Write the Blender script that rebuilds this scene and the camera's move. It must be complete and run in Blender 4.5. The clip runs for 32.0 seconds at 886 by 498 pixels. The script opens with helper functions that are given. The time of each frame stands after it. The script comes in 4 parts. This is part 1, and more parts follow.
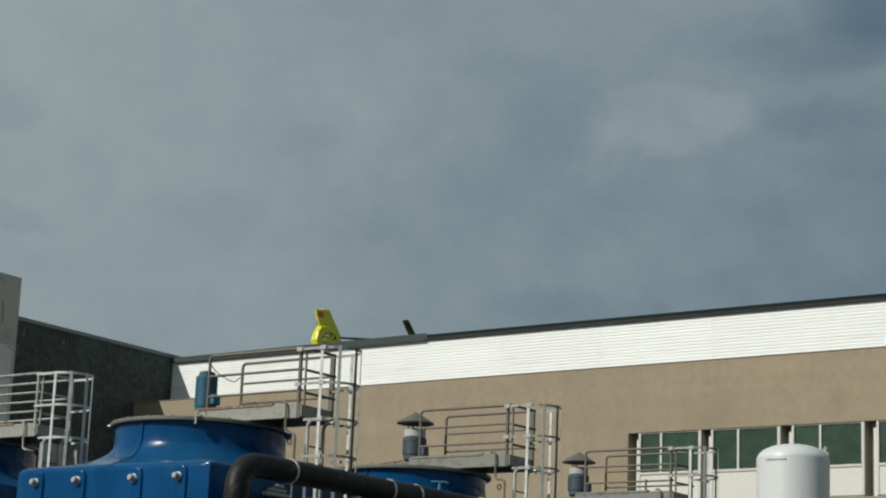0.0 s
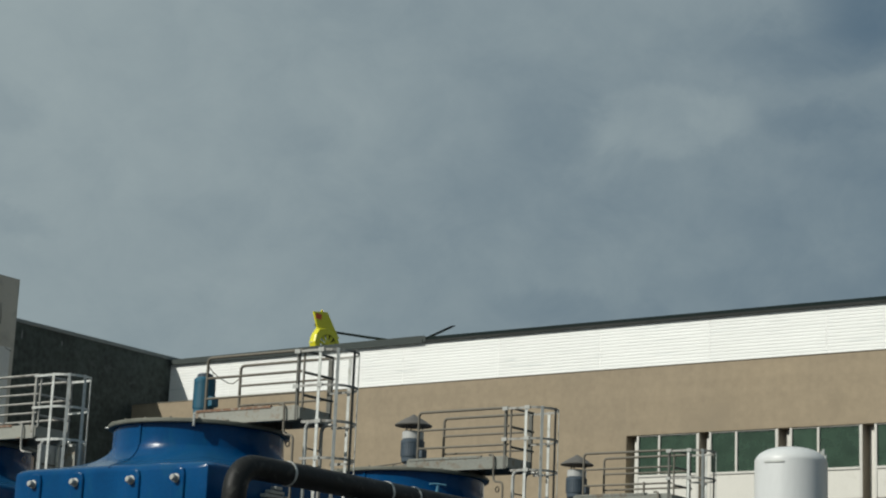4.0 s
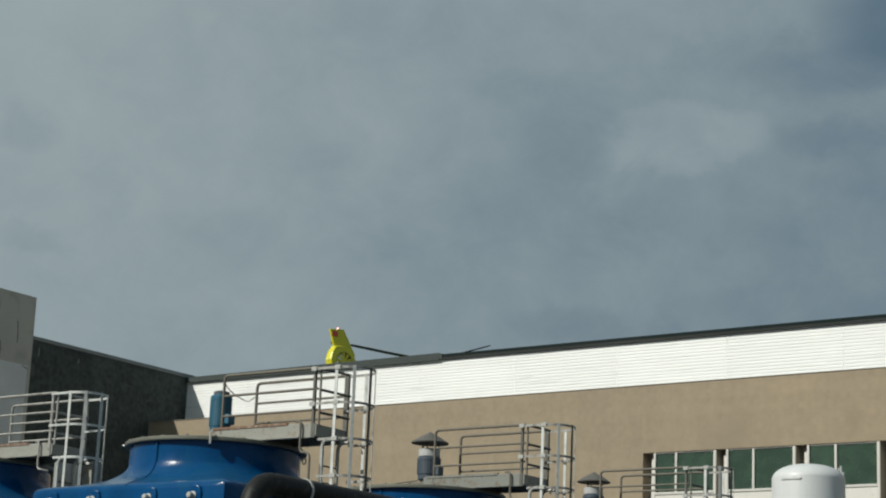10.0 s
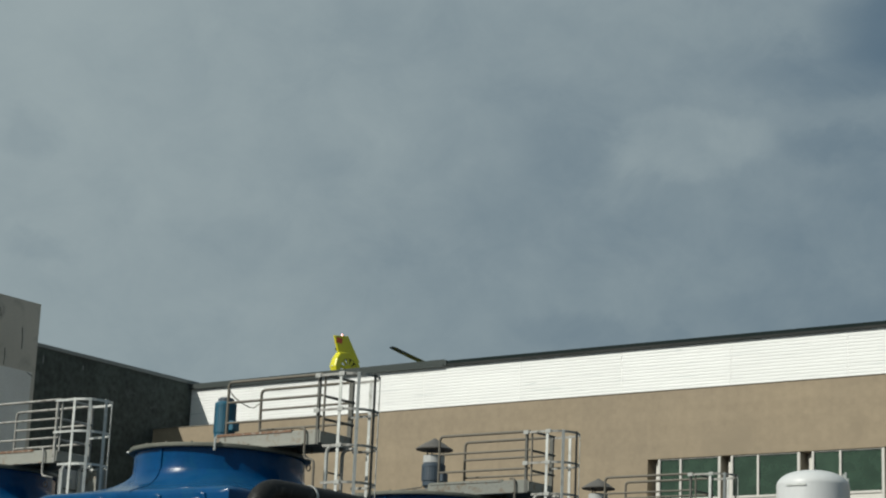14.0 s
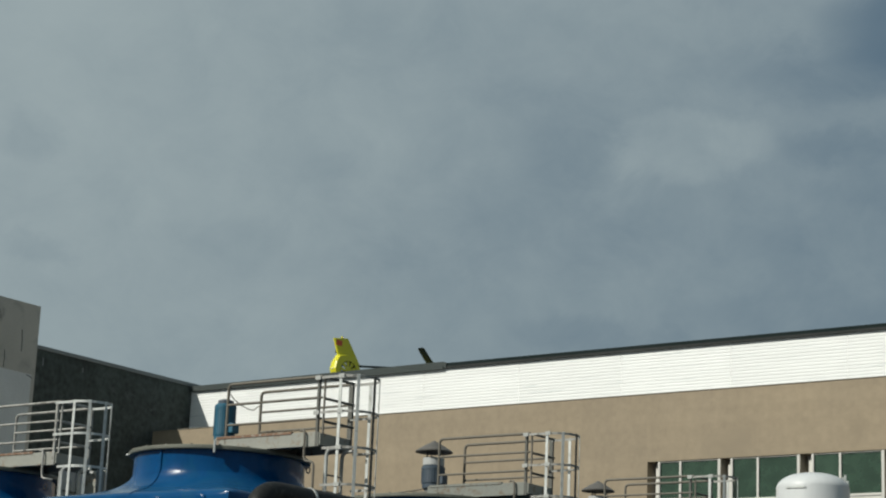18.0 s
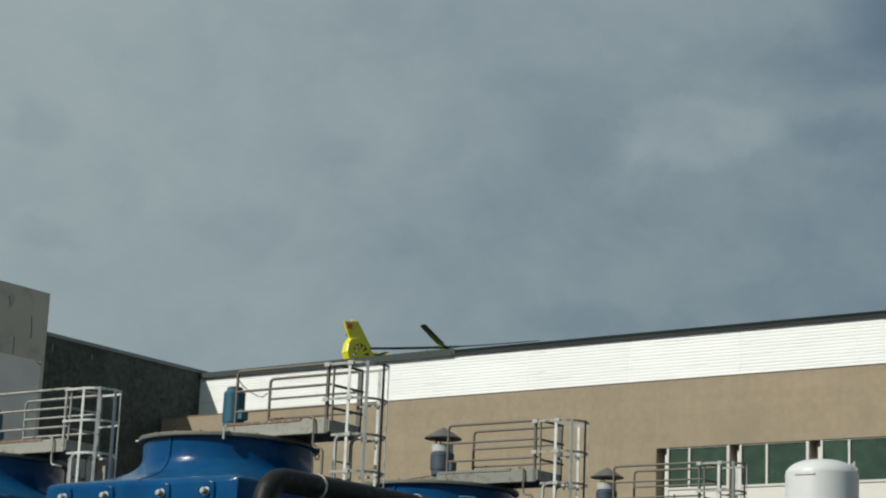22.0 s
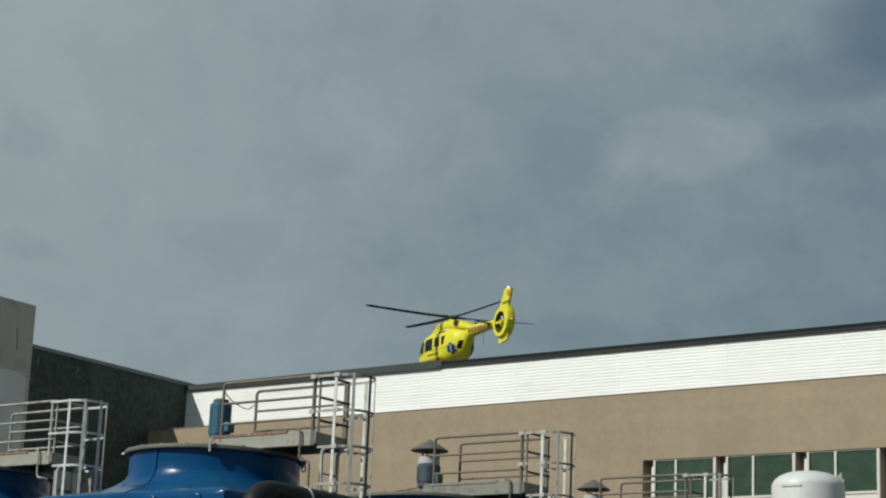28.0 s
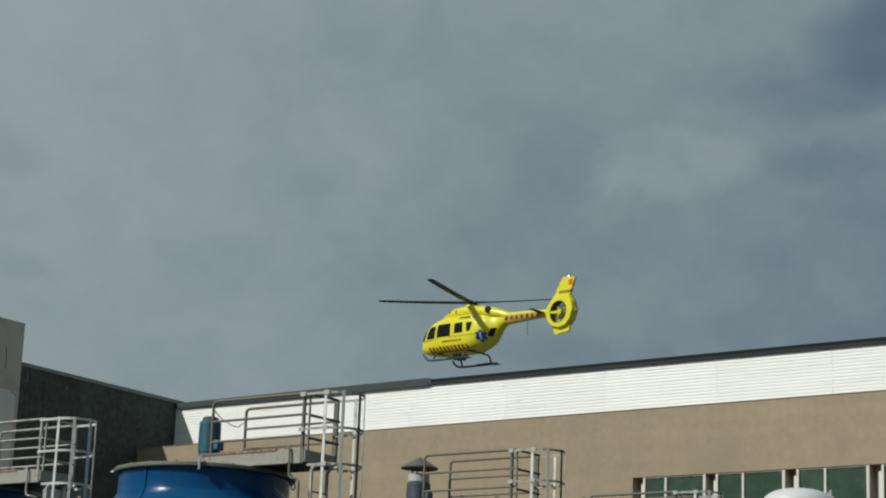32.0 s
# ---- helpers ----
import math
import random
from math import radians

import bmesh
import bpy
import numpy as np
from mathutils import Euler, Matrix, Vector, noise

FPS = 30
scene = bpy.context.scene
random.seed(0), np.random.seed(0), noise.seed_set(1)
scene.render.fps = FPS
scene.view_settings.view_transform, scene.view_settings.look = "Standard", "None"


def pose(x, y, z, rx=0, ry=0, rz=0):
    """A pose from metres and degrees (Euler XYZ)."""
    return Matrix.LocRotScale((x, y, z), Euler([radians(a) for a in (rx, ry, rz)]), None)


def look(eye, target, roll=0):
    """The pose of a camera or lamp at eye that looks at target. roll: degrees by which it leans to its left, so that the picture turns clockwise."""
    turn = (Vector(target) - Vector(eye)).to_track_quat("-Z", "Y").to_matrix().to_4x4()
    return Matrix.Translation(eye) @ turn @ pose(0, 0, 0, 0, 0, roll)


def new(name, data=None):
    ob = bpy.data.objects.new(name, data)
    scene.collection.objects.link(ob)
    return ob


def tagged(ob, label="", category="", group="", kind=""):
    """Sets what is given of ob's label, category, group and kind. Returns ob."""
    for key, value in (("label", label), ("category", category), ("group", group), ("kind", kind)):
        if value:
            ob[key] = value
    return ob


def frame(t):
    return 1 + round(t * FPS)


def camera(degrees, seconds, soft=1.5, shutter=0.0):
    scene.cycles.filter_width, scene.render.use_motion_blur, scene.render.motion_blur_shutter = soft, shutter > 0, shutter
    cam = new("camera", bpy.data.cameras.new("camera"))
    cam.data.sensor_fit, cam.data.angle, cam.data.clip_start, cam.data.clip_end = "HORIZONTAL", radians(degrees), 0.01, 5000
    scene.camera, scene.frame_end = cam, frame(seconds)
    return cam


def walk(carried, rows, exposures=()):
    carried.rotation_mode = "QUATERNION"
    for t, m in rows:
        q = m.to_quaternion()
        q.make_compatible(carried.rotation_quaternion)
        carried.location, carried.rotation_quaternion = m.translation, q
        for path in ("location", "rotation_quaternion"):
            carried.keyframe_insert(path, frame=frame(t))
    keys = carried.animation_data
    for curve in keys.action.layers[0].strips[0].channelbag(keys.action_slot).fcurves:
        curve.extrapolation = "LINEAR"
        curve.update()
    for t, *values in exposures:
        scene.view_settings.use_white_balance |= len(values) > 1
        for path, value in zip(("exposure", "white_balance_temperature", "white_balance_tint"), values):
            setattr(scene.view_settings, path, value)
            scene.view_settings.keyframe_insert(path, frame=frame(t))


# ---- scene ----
cam = camera(24.58, 32.0, soft=2.1)
EYE = (0.0, 0.0, 1.6)


def aim(yaw, tilt, lean):
    """The camera's pose at EYE: degrees to the left of +Y, upwards, and of lean."""
    a, b = radians(yaw), radians(tilt)
    way = Vector((-math.sin(a) * math.cos(b), math.cos(a) * math.cos(b), math.sin(b)))
    return look(EYE, Vector(EYE) + way, lean)


walk(cam, [
    (0.0, aim(35.250, 13.150, 2.360)),
    (0.5, aim(35.241, 13.174, 2.379)),
    (1.0, aim(35.235, 13.190, 2.394)),
    (1.5, aim(35.232, 13.199, 2.373)),
    (2.0, aim(35.228, 13.202, 2.368)),
    (2.5, aim(35.225, 13.215, 2.397)),
    (3.0, aim(35.212, 13.212, 2.419)),
    (3.5, aim(35.209, 13.216, 2.427)),
    (5.5, aim(35.186, 13.226, 2.354)),
    (6.0, aim(35.253, 13.269, 2.365)),
    (6.5, aim(35.288, 13.295, 2.396)),
    (7.0, aim(35.362, 13.354, 2.416)),
    (7.5, aim(35.456, 13.452, 2.404)),
    (8.0, aim(35.543, 13.523, 2.384)),
    (8.5, aim(35.606, 13.576, 2.379)),
    (9.0, aim(35.640, 13.618, 2.400)),
    (9.5, aim(35.677, 13.662, 2.423)),
    (10.0, aim(35.691, 13.683, 2.428)),
    (10.5, aim(35.695, 13.690, 2.428)),
    (11.0, aim(35.712, 13.712, 2.433)),
    (11.5, aim(35.745, 13.756, 2.419)),
    (12.0, aim(35.781, 13.789, 2.389)),
    (12.5, aim(35.818, 13.832, 2.390)),
    (13.0, aim(35.827, 13.850, 2.419)),
    (13.5, aim(35.829, 13.852, 2.421)),
    (14.0, aim(35.821, 13.860, 2.408)),
    (14.5, aim(35.821, 13.876, 2.441)),
    (16.5, aim(35.824, 13.900, 2.437)),
    (17.0, aim(35.817, 13.906, 2.419)),
    (17.5, aim(35.817, 13.923, 2.425)),
    (18.0, aim(35.819, 13.925, 2.432)),
    (18.5, aim(35.817, 13.925, 2.432)),
    (19.0, aim(35.819, 13.925, 2.433)),
    (19.5, aim(35.981, 13.733, 2.431)),
    (20.0, aim(36.046, 13.558, 2.427)),
    (20.5, aim(36.069, 13.542, 2.441)),
    (21.0, aim(36.062, 13.537, 2.456)),
    (21.5, aim(36.067, 13.536, 2.448)),
    (22.0, aim(36.059, 13.541, 2.441)),
    (22.5, aim(36.053, 13.545, 2.456)),
    (23.0, aim(36.050, 13.540, 2.467)),
    (23.5, aim(36.040, 13.550, 2.474)),
    (24.0, aim(36.032, 13.553, 2.469)),
    (24.5, aim(36.028, 13.555, 2.453)),
    (25.0, aim(36.015, 13.561, 2.445)),
    (25.5, aim(35.972, 13.606, 2.438)),
    (27.5, aim(35.695, 13.891, 2.343)),
    (28.0, aim(35.680, 13.895, 2.333)),
    (28.5, aim(35.656, 13.923, 2.311)),
    (29.0, aim(35.613, 13.999, 2.282)),
    (29.5, aim(35.594, 14.050, 2.261)),
    (30.0, aim(35.551, 14.148, 2.236)),
    (30.5, aim(35.489, 14.266, 2.206)),
    (31.0, aim(35.414, 14.370, 2.196)),
    (31.5, aim(35.406, 14.389, 2.209)),
    (32.0, aim(35.398, 14.396, 2.222)),
], exposures=[(0.0, -0.05), (3.0, -0.04), (6.0, 0.0), (16.0, 0.02), (19.0, 0.05), (23.5, 0.06), (25.0, 0.0), (28.0, 0.0), (30.0, -0.02), (31.0, -0.04), (32.0, -0.09)])


# ---- world, sun ----
SUN_TURN, SUN_UP = radians(204.0), radians(35.8)
world = bpy.data.worlds.new("world")
scene.world = world
world.use_nodes = True
wt = world.node_tree
wt.nodes.clear()


def wnode(kind, **props):
    n = wt.nodes.new(kind)
    for key, value in props.items():
        if key == "operation":
            n.operation = value
        elif key == "blend_type":
            n.blend_type = value
    return n


w_out = wnode("ShaderNodeOutputWorld")
w_bg = wnode("ShaderNodeBackground")
w_sky = wnode("ShaderNodeTexSky")
w_sky.sky_type = "NISHITA"
w_sky.sun_disc = False
w_sky.sun_elevation, w_sky.sun_rotation = SUN_UP, SUN_TURN
w_sky.air_density, w_sky.dust_density = 1.2, 2.0
w_dim = wnode("ShaderNodeVectorMath", operation="SCALE")
w_dim.inputs["Scale"].default_value = 0.1
w_tc = wnode("ShaderNodeTexCoord")
w_map = wnode("ShaderNodeMapping")
w_map.inputs["Location"].default_value = (3.1, 1.7, 0.4)
w_map.inputs["Scale"].default_value = (1.0, 1.0, 1.25)
w_big = wnode("ShaderNodeTexNoise")
w_big.inputs["Scale"].default_value, w_big.inputs["Detail"].default_value = 7.0, 5.0
w_big.inputs["Roughness"].default_value, w_big.inputs["Distortion"].default_value = 0.5, 0.3
w_fine = wnode("ShaderNodeTexNoise")
w_fine.inputs["Scale"].default_value, w_fine.inputs["Detail"].default_value = 26.0, 9.0
w_fine.inputs["Roughness"].default_value, w_fine.inputs["Distortion"].default_value = 0.62, 0.3
# the cloud sheet thins out towards the east and towards the horizon
w_east = wnode("ShaderNodeVectorMath", operation="DOT_PRODUCT")
w_east.inputs[1].default_value = (0.817, 0.577, 0.0)
w_high = wnode("ShaderNodeVectorMath", operation="DOT_PRODUCT")
w_high.inputs[1].default_value = (0.131, -0.186, 0.974)
w_e = wnode("ShaderNodeMapRange")
w_h = wnode("ShaderNodeMapRange")
for n, least, most, first, last in ((w_e, -0.25, 0.25, 0.2, -0.2), (w_h, -0.12, 0.14, -0.06, 0.08)):
    n.inputs["From Min"].default_value, n.inputs["From Max"].default_value = least, most
    n.inputs["To Min"].default_value, n.inputs["To Max"].default_value = first, last
w_a = wnode("ShaderNodeMath", operation="ADD")
w_k = wnode("ShaderNodeMath", operation="ADD")
w_k.inputs[1].default_value = 0.765
w_b = wnode("ShaderNodeMath", operation="MULTIPLY_ADD")
w_b.inputs[1].default_value = 0.28
w_c = wnode("ShaderNodeMath", operation="MULTIPLY_ADD")
w_c.inputs[1].default_value = 0.3
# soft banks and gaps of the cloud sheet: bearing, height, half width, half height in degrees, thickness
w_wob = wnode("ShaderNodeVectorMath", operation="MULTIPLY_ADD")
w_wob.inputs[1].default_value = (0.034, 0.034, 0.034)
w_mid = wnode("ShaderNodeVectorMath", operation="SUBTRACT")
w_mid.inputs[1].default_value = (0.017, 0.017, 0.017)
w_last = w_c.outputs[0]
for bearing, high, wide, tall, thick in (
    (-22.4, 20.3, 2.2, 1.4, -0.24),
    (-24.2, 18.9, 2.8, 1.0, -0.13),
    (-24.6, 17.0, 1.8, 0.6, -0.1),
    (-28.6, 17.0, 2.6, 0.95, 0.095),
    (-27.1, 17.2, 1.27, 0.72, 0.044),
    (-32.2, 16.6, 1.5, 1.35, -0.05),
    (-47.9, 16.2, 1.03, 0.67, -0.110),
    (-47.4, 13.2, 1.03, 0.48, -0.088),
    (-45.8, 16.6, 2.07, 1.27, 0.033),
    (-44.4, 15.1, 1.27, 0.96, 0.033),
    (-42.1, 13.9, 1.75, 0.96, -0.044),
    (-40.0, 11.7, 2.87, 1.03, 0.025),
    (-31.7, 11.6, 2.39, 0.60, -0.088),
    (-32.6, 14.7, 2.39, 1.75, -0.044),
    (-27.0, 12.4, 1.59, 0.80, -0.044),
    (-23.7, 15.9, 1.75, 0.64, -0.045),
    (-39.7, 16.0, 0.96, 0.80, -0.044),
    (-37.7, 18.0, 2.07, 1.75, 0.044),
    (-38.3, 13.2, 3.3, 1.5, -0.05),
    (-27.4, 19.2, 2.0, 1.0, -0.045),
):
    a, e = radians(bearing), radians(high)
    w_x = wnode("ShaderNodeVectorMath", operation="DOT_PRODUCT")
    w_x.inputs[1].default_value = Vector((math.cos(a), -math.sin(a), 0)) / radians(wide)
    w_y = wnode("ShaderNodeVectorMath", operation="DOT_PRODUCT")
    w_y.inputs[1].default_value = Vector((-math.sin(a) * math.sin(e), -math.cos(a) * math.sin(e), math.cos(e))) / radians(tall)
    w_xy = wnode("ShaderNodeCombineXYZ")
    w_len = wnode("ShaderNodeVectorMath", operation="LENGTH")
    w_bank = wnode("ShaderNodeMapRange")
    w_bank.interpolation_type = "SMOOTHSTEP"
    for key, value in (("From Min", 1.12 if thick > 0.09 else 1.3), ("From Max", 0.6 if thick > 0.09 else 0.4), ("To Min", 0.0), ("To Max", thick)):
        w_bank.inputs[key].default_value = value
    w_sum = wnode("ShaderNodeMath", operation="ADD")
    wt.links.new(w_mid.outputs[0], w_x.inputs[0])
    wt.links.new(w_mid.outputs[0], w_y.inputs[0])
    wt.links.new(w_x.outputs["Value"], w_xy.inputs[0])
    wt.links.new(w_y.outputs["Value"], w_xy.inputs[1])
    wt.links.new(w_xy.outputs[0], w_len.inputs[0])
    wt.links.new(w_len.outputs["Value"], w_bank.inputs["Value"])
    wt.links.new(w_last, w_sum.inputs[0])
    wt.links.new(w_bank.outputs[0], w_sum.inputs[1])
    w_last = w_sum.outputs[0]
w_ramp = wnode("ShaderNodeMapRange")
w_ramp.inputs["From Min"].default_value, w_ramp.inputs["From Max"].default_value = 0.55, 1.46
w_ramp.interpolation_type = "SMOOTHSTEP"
w_mix = wnode("ShaderNodeMix")
w_mix.data_type = "RGBA"
w_mix.inputs["B"].default_value = (0.313, 0.378, 0.392, 1)
w_mix2 = wnode("ShaderNodeMix")
w_mix2.data_type = "RGBA"
w_mix2.inputs["Factor"].default_value = 0.9
w_mix2.inputs["B"].default_value = (0.09, 0.143, 0.188, 1)
for a, b in (
    (w_tc.outputs["Generated"], w_map.inputs["Vector"]),
    (w_map.outputs[0], w_big.inputs["Vector"]),
    (w_map.outputs[0], w_fine.inputs["Vector"]),
    (w_tc.outputs["Generated"], w_east.inputs[0]),
    (w_tc.outputs["Generated"], w_high.inputs[0]),
    (w_east.outputs["Value"], w_e.inputs["Value"]),
    (w_high.outputs["Value"], w_h.inputs["Value"]),
    (w_e.outputs[0], w_a.inputs[0]),
    (w_h.outputs[0], w_a.inputs[1]),
    (w_a.outputs[0], w_k.inputs[0]),
    (w_k.outputs[0], w_b.inputs[2]),
    (w_big.outputs[0], w_b.inputs[0]),
    (w_fine.outputs[0], w_c.inputs[0]),
    (w_b.outputs[0], w_c.inputs[2]),
    (w_fine.outputs["Color"], w_wob.inputs[0]),
    (w_tc.outputs["Generated"], w_wob.inputs[2]),
    (w_wob.outputs[0], w_mid.inputs[0]),
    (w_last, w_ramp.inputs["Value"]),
    (w_sky.outputs[0], w_dim.inputs[0]),
    (w_dim.outputs[0], w_mix2.inputs["A"]),
    (w_mix2.outputs["Result"], w_mix.inputs["A"]),
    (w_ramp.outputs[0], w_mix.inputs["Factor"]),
    (w_mix.outputs["Result"], w_bg.inputs["Color"]),
    (w_bg.outputs[0], w_out.inputs[0]),
):
    wt.links.new(a, b)

sun_way = Vector((math.sin(SUN_TURN) * math.cos(SUN_UP), math.cos(SUN_TURN) * math.cos(SUN_UP), math.sin(SUN_UP)))
sun_data = bpy.data.lights.new("sun", "SUN")
sun_data.energy, sun_data.angle, sun_data.color = 3.9, radians(0.6), (1.0, 0.97, 0.88)
sun = new("sun", sun_data)
sun.matrix_world = look(sun_way * 200, (0, 0, 0))
scene.view_settings.exposure = 0.0

# ---- materials ----


def material(name, color, rough=0.6, metal=0.0, vary=0.12, scale=3.0, fine=40.0, bump=0.15, stretch=(1, 1, 1),
             stain=None, stain_at=(0.55, 0.75), coat=0.0, per_piece=0.0, local=False, streak=None, streak_amount=0.06):
    """A surface with blotches at two scales, stains of a second colour, relief and uneven gloss."""
    m = bpy.data.materials.new(name)
    m.use_nodes = True
    t = m.node_tree
    bsdf = t.nodes["Principled BSDF"]
    tc = t.nodes.new("ShaderNodeTexCoord")
    mp = t.nodes.new("ShaderNodeMapping")
    mp.inputs["Scale"].default_value = stretch
    if local:
        t.links.new(tc.outputs["Object"], mp.inputs["Vector"])
    else:
        geo = t.nodes.new("ShaderNodeNewGeometry")
        t.links.new(geo.outputs["Position"], mp.inputs["Vector"])
    big, small = t.nodes.new("ShaderNodeTexNoise"), t.nodes.new("ShaderNodeTexNoise")
    for n, s in ((big, scale), (small, fine)):
        n.inputs["Scale"].default_value, n.inputs["Detail"].default_value = s, 5.0
        t.links.new(mp.outputs[0], n.inputs["Vector"])
    add = t.nodes.new("ShaderNodeMath")
    add.operation = "ADD"
    t.links.new(big.outputs[0], add.inputs[0])
    t.links.new(small.outputs[0], add.inputs[1])
    rng = t.nodes.new("ShaderNodeMapRange")
    rng.inputs["From Min"].default_value, rng.inputs["From Max"].default_value = 0.6, 1.4
    rng.inputs["To Min"].default_value, rng.inputs["To Max"].default_value = 1 - vary, 1 + vary
    t.links.new(add.outputs[0], rng.inputs["Value"])
    factor = rng.outputs[0]
    if per_piece:
        info = t.nodes.new("ShaderNodeObjectInfo")
        pr = t.nodes.new("ShaderNodeMapRange")
        pr.inputs["To Min"].default_value, pr.inputs["To Max"].default_value = 1 - per_piece, 1 + per_piece
        t.links.new(info.outputs["Random"], pr.inputs["Value"])
        mul = t.nodes.new("ShaderNodeMath")
        mul.operation = "MULTIPLY"
        t.links.new(factor, mul.inputs[0])
        t.links.new(pr.outputs[0], mul.inputs[1])
        factor = mul.outputs[0]
    for run in streak or ():
        ms, ns, ss, su = (t.nodes.new("ShaderNode" + k) for k in ("Mapping", "TexNoise", "MapRange", "Math"))
        ms.inputs["Scale"].default_value = run
        ns.inputs["Scale"].default_value, ns.inputs["Detail"].default_value = 1.0, 4.0
        ss.inputs["From Min"].default_value, ss.inputs["From Max"].default_value = 0.35, 0.65
        ss.inputs["To Min"].default_value, ss.inputs["To Max"].default_value = 1 - streak_amount, 1 + streak_amount
        su.operation = "MULTIPLY"
        t.links.new(mp.inputs["Vector"].links[0].from_socket, ms.inputs["Vector"])
        t.links.new(ms.outputs[0], ns.inputs["Vector"])
        t.links.new(ns.outputs[0], ss.inputs["Value"])
        t.links.new(factor, su.inputs[0])
        t.links.new(ss.outputs[0], su.inputs[1])
        factor = su.outputs[0]
    vm = t.nodes.new("ShaderNodeVectorMath")
    vm.operation = "SCALE"
    vm.inputs[0].default_value = color
    t.links.new(factor, vm.inputs["Scale"])
    out = vm.outputs[0]
    if stain:
        third = t.nodes.new("ShaderNodeTexNoise")
        third.inputs["Scale"].default_value, third.inputs["Detail"].default_value = scale * 2.3, 7.0
        third.inputs["Distortion"].default_value = 0.7
        t.links.new(mp.outputs[0], third.inputs["Vector"])
        sr = t.nodes.new("ShaderNodeMapRange")
        sr.interpolation_type = "SMOOTHSTEP"
        sr.inputs["From Min"].default_value, sr.inputs["From Max"].default_value = stain_at
        t.links.new(third.outputs[0], sr.inputs["Value"])
        mx = t.nodes.new("ShaderNodeMix")
        mx.data_type = "RGBA"
        mx.inputs["B"].default_value = (*stain, 1)
        t.links.new(sr.outputs[0], mx.inputs["Factor"])
        t.links.new(out, mx.inputs["A"])
        out = mx.outputs["Result"]
    t.links.new(out, bsdf.inputs["Base Color"])
    rr = t.nodes.new("ShaderNodeMapRange")
    rr.inputs["From Min"].default_value, rr.inputs["From Max"].default_value = 0.3, 0.7
    rr.inputs["To Min"].default_value, rr.inputs["To Max"].default_value = max(0.02, rough - 0.1), min(1, rough + 0.1)
    t.links.new(big.outputs[0], rr.inputs["Value"])
    t.links.new(rr.outputs[0], bsdf.inputs["Roughness"])
    bsdf.inputs["Metallic"].default_value = metal
    bsdf.inputs["Coat Weight"].default_value = coat
    if bump:
        bp = t.nodes.new("ShaderNodeBump")
        bp.inputs["Strength"].default_value, bp.inputs["Distance"].default_value = bump, 0.02
        t.links.new(small.outputs[0], bp.inputs["Height"])
        t.links.new(bp.outputs[0], bsdf.inputs["Normal"])
    return m


M_ASPHALT = material("asphalt", (0.05, 0.05, 0.05), 0.9, vary=0.3, scale=0.4, fine=30, bump=0.4)
M_TAN = material("tan_render", (0.283, 0.232, 0.162), 0.92, vary=0.13, scale=0.3, fine=5, bump=0.25,
                 stretch=(0.8, 1, 0.8), stain=(0.245, 0.202, 0.142), stain_at=(0.55, 0.8),
                 streak=((0.12, 1, 2.4), (2.2, 1, 0.12)), streak_amount=0.03)
M_DARK = material("charcoal_cladding", (0.049, 0.06, 0.054), 0.9, vary=0.7, scale=0.7, fine=4, bump=0.6,
                  stain=(0.07, 0.082, 0.075), stain_at=(0.6, 0.72))
M_CONCRETE = material("grey_concrete", (0.46, 0.44, 0.385), 0.9, vary=0.12, scale=0.4, fine=14, bump=0.3,
                      stain=(0.28, 0.27, 0.24), stain_at=(0.5, 0.8))
M_CONCRETE_B = material("pale_concrete", (0.57, 0.585, 0.57), 0.9, vary=0.16, scale=0.5, fine=14, bump=0.3)
M_WHITE_CLAD = material("white_steel_cladding", (0.775, 0.79, 0.775), 0.5, vary=0.05, scale=0.6, fine=5, bump=0.03,
                        stretch=(0.3, 1, 6), stain=(0.62, 0.65, 0.645), stain_at=(0.59, 0.72), per_piece=0.025)
M_FASCIA = material("dark_grey_flashing", (0.008, 0.0155, 0.015), 0.75, 0.0, vary=0.15, scale=0.4, fine=6, bump=0.05)
M_FASCIA.node_tree.nodes["Principled BSDF"].inputs["Specular IOR Level"].default_value = 0.12
M_DRIP = material("brown_black_flashing", (0.013, 0.016, 0.015), 0.8, 0.0, vary=0.2, scale=0.5, fine=6, bump=0.05)
M_COPING = material("grey_flashing", (0.044, 0.055, 0.053), 0.7, 0.0, vary=0.12, scale=0.4, fine=6, bump=0.05)
M_COPING.node_tree.nodes["Principled BSDF"].inputs["Specular IOR Level"].default_value = 0.25
M_RAIL_CAP = material("pale_flashing", (0.2, 0.22, 0.215), 0.7, 0.0, vary=0.12, scale=0.4, fine=6, bump=0.05)
M_FRAME = material("white_window_frame", (0.54, 0.53, 0.49), 0.5, vary=0.05, scale=2, fine=20, bump=0.03)
M_SPANDREL = material("white_panel", (0.6, 0.59, 0.54), 0.55, vary=0.05, scale=0.8, fine=12, bump=0.05,
                      stain=(0.5, 0.485, 0.43), stain_at=(0.58, 0.85))
M_GLASS = material("green_tinted_glass", (0.05, 0.094, 0.062), 0.12, vary=0.3, scale=0.5, fine=2, bump=0.0)
M_GLASS.node_tree.nodes["Principled BSDF"].inputs["Transmission Weight"].default_value = 0.35
M_BLUE = material("blue_gelcoat", (0.001, 0.049, 0.148), 0.17, vary=0.2, scale=1.2, fine=30, bump=0.07, local=True,
                  stain=(0.004, 0.062, 0.145), stain_at=(0.5, 0.8), streak=((2.5, 2.5, 0.3),), streak_amount=0.08)
M_BLUE.node_tree.nodes["Principled BSDF"].inputs["Specular IOR Level"].default_value = 0.16
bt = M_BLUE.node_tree
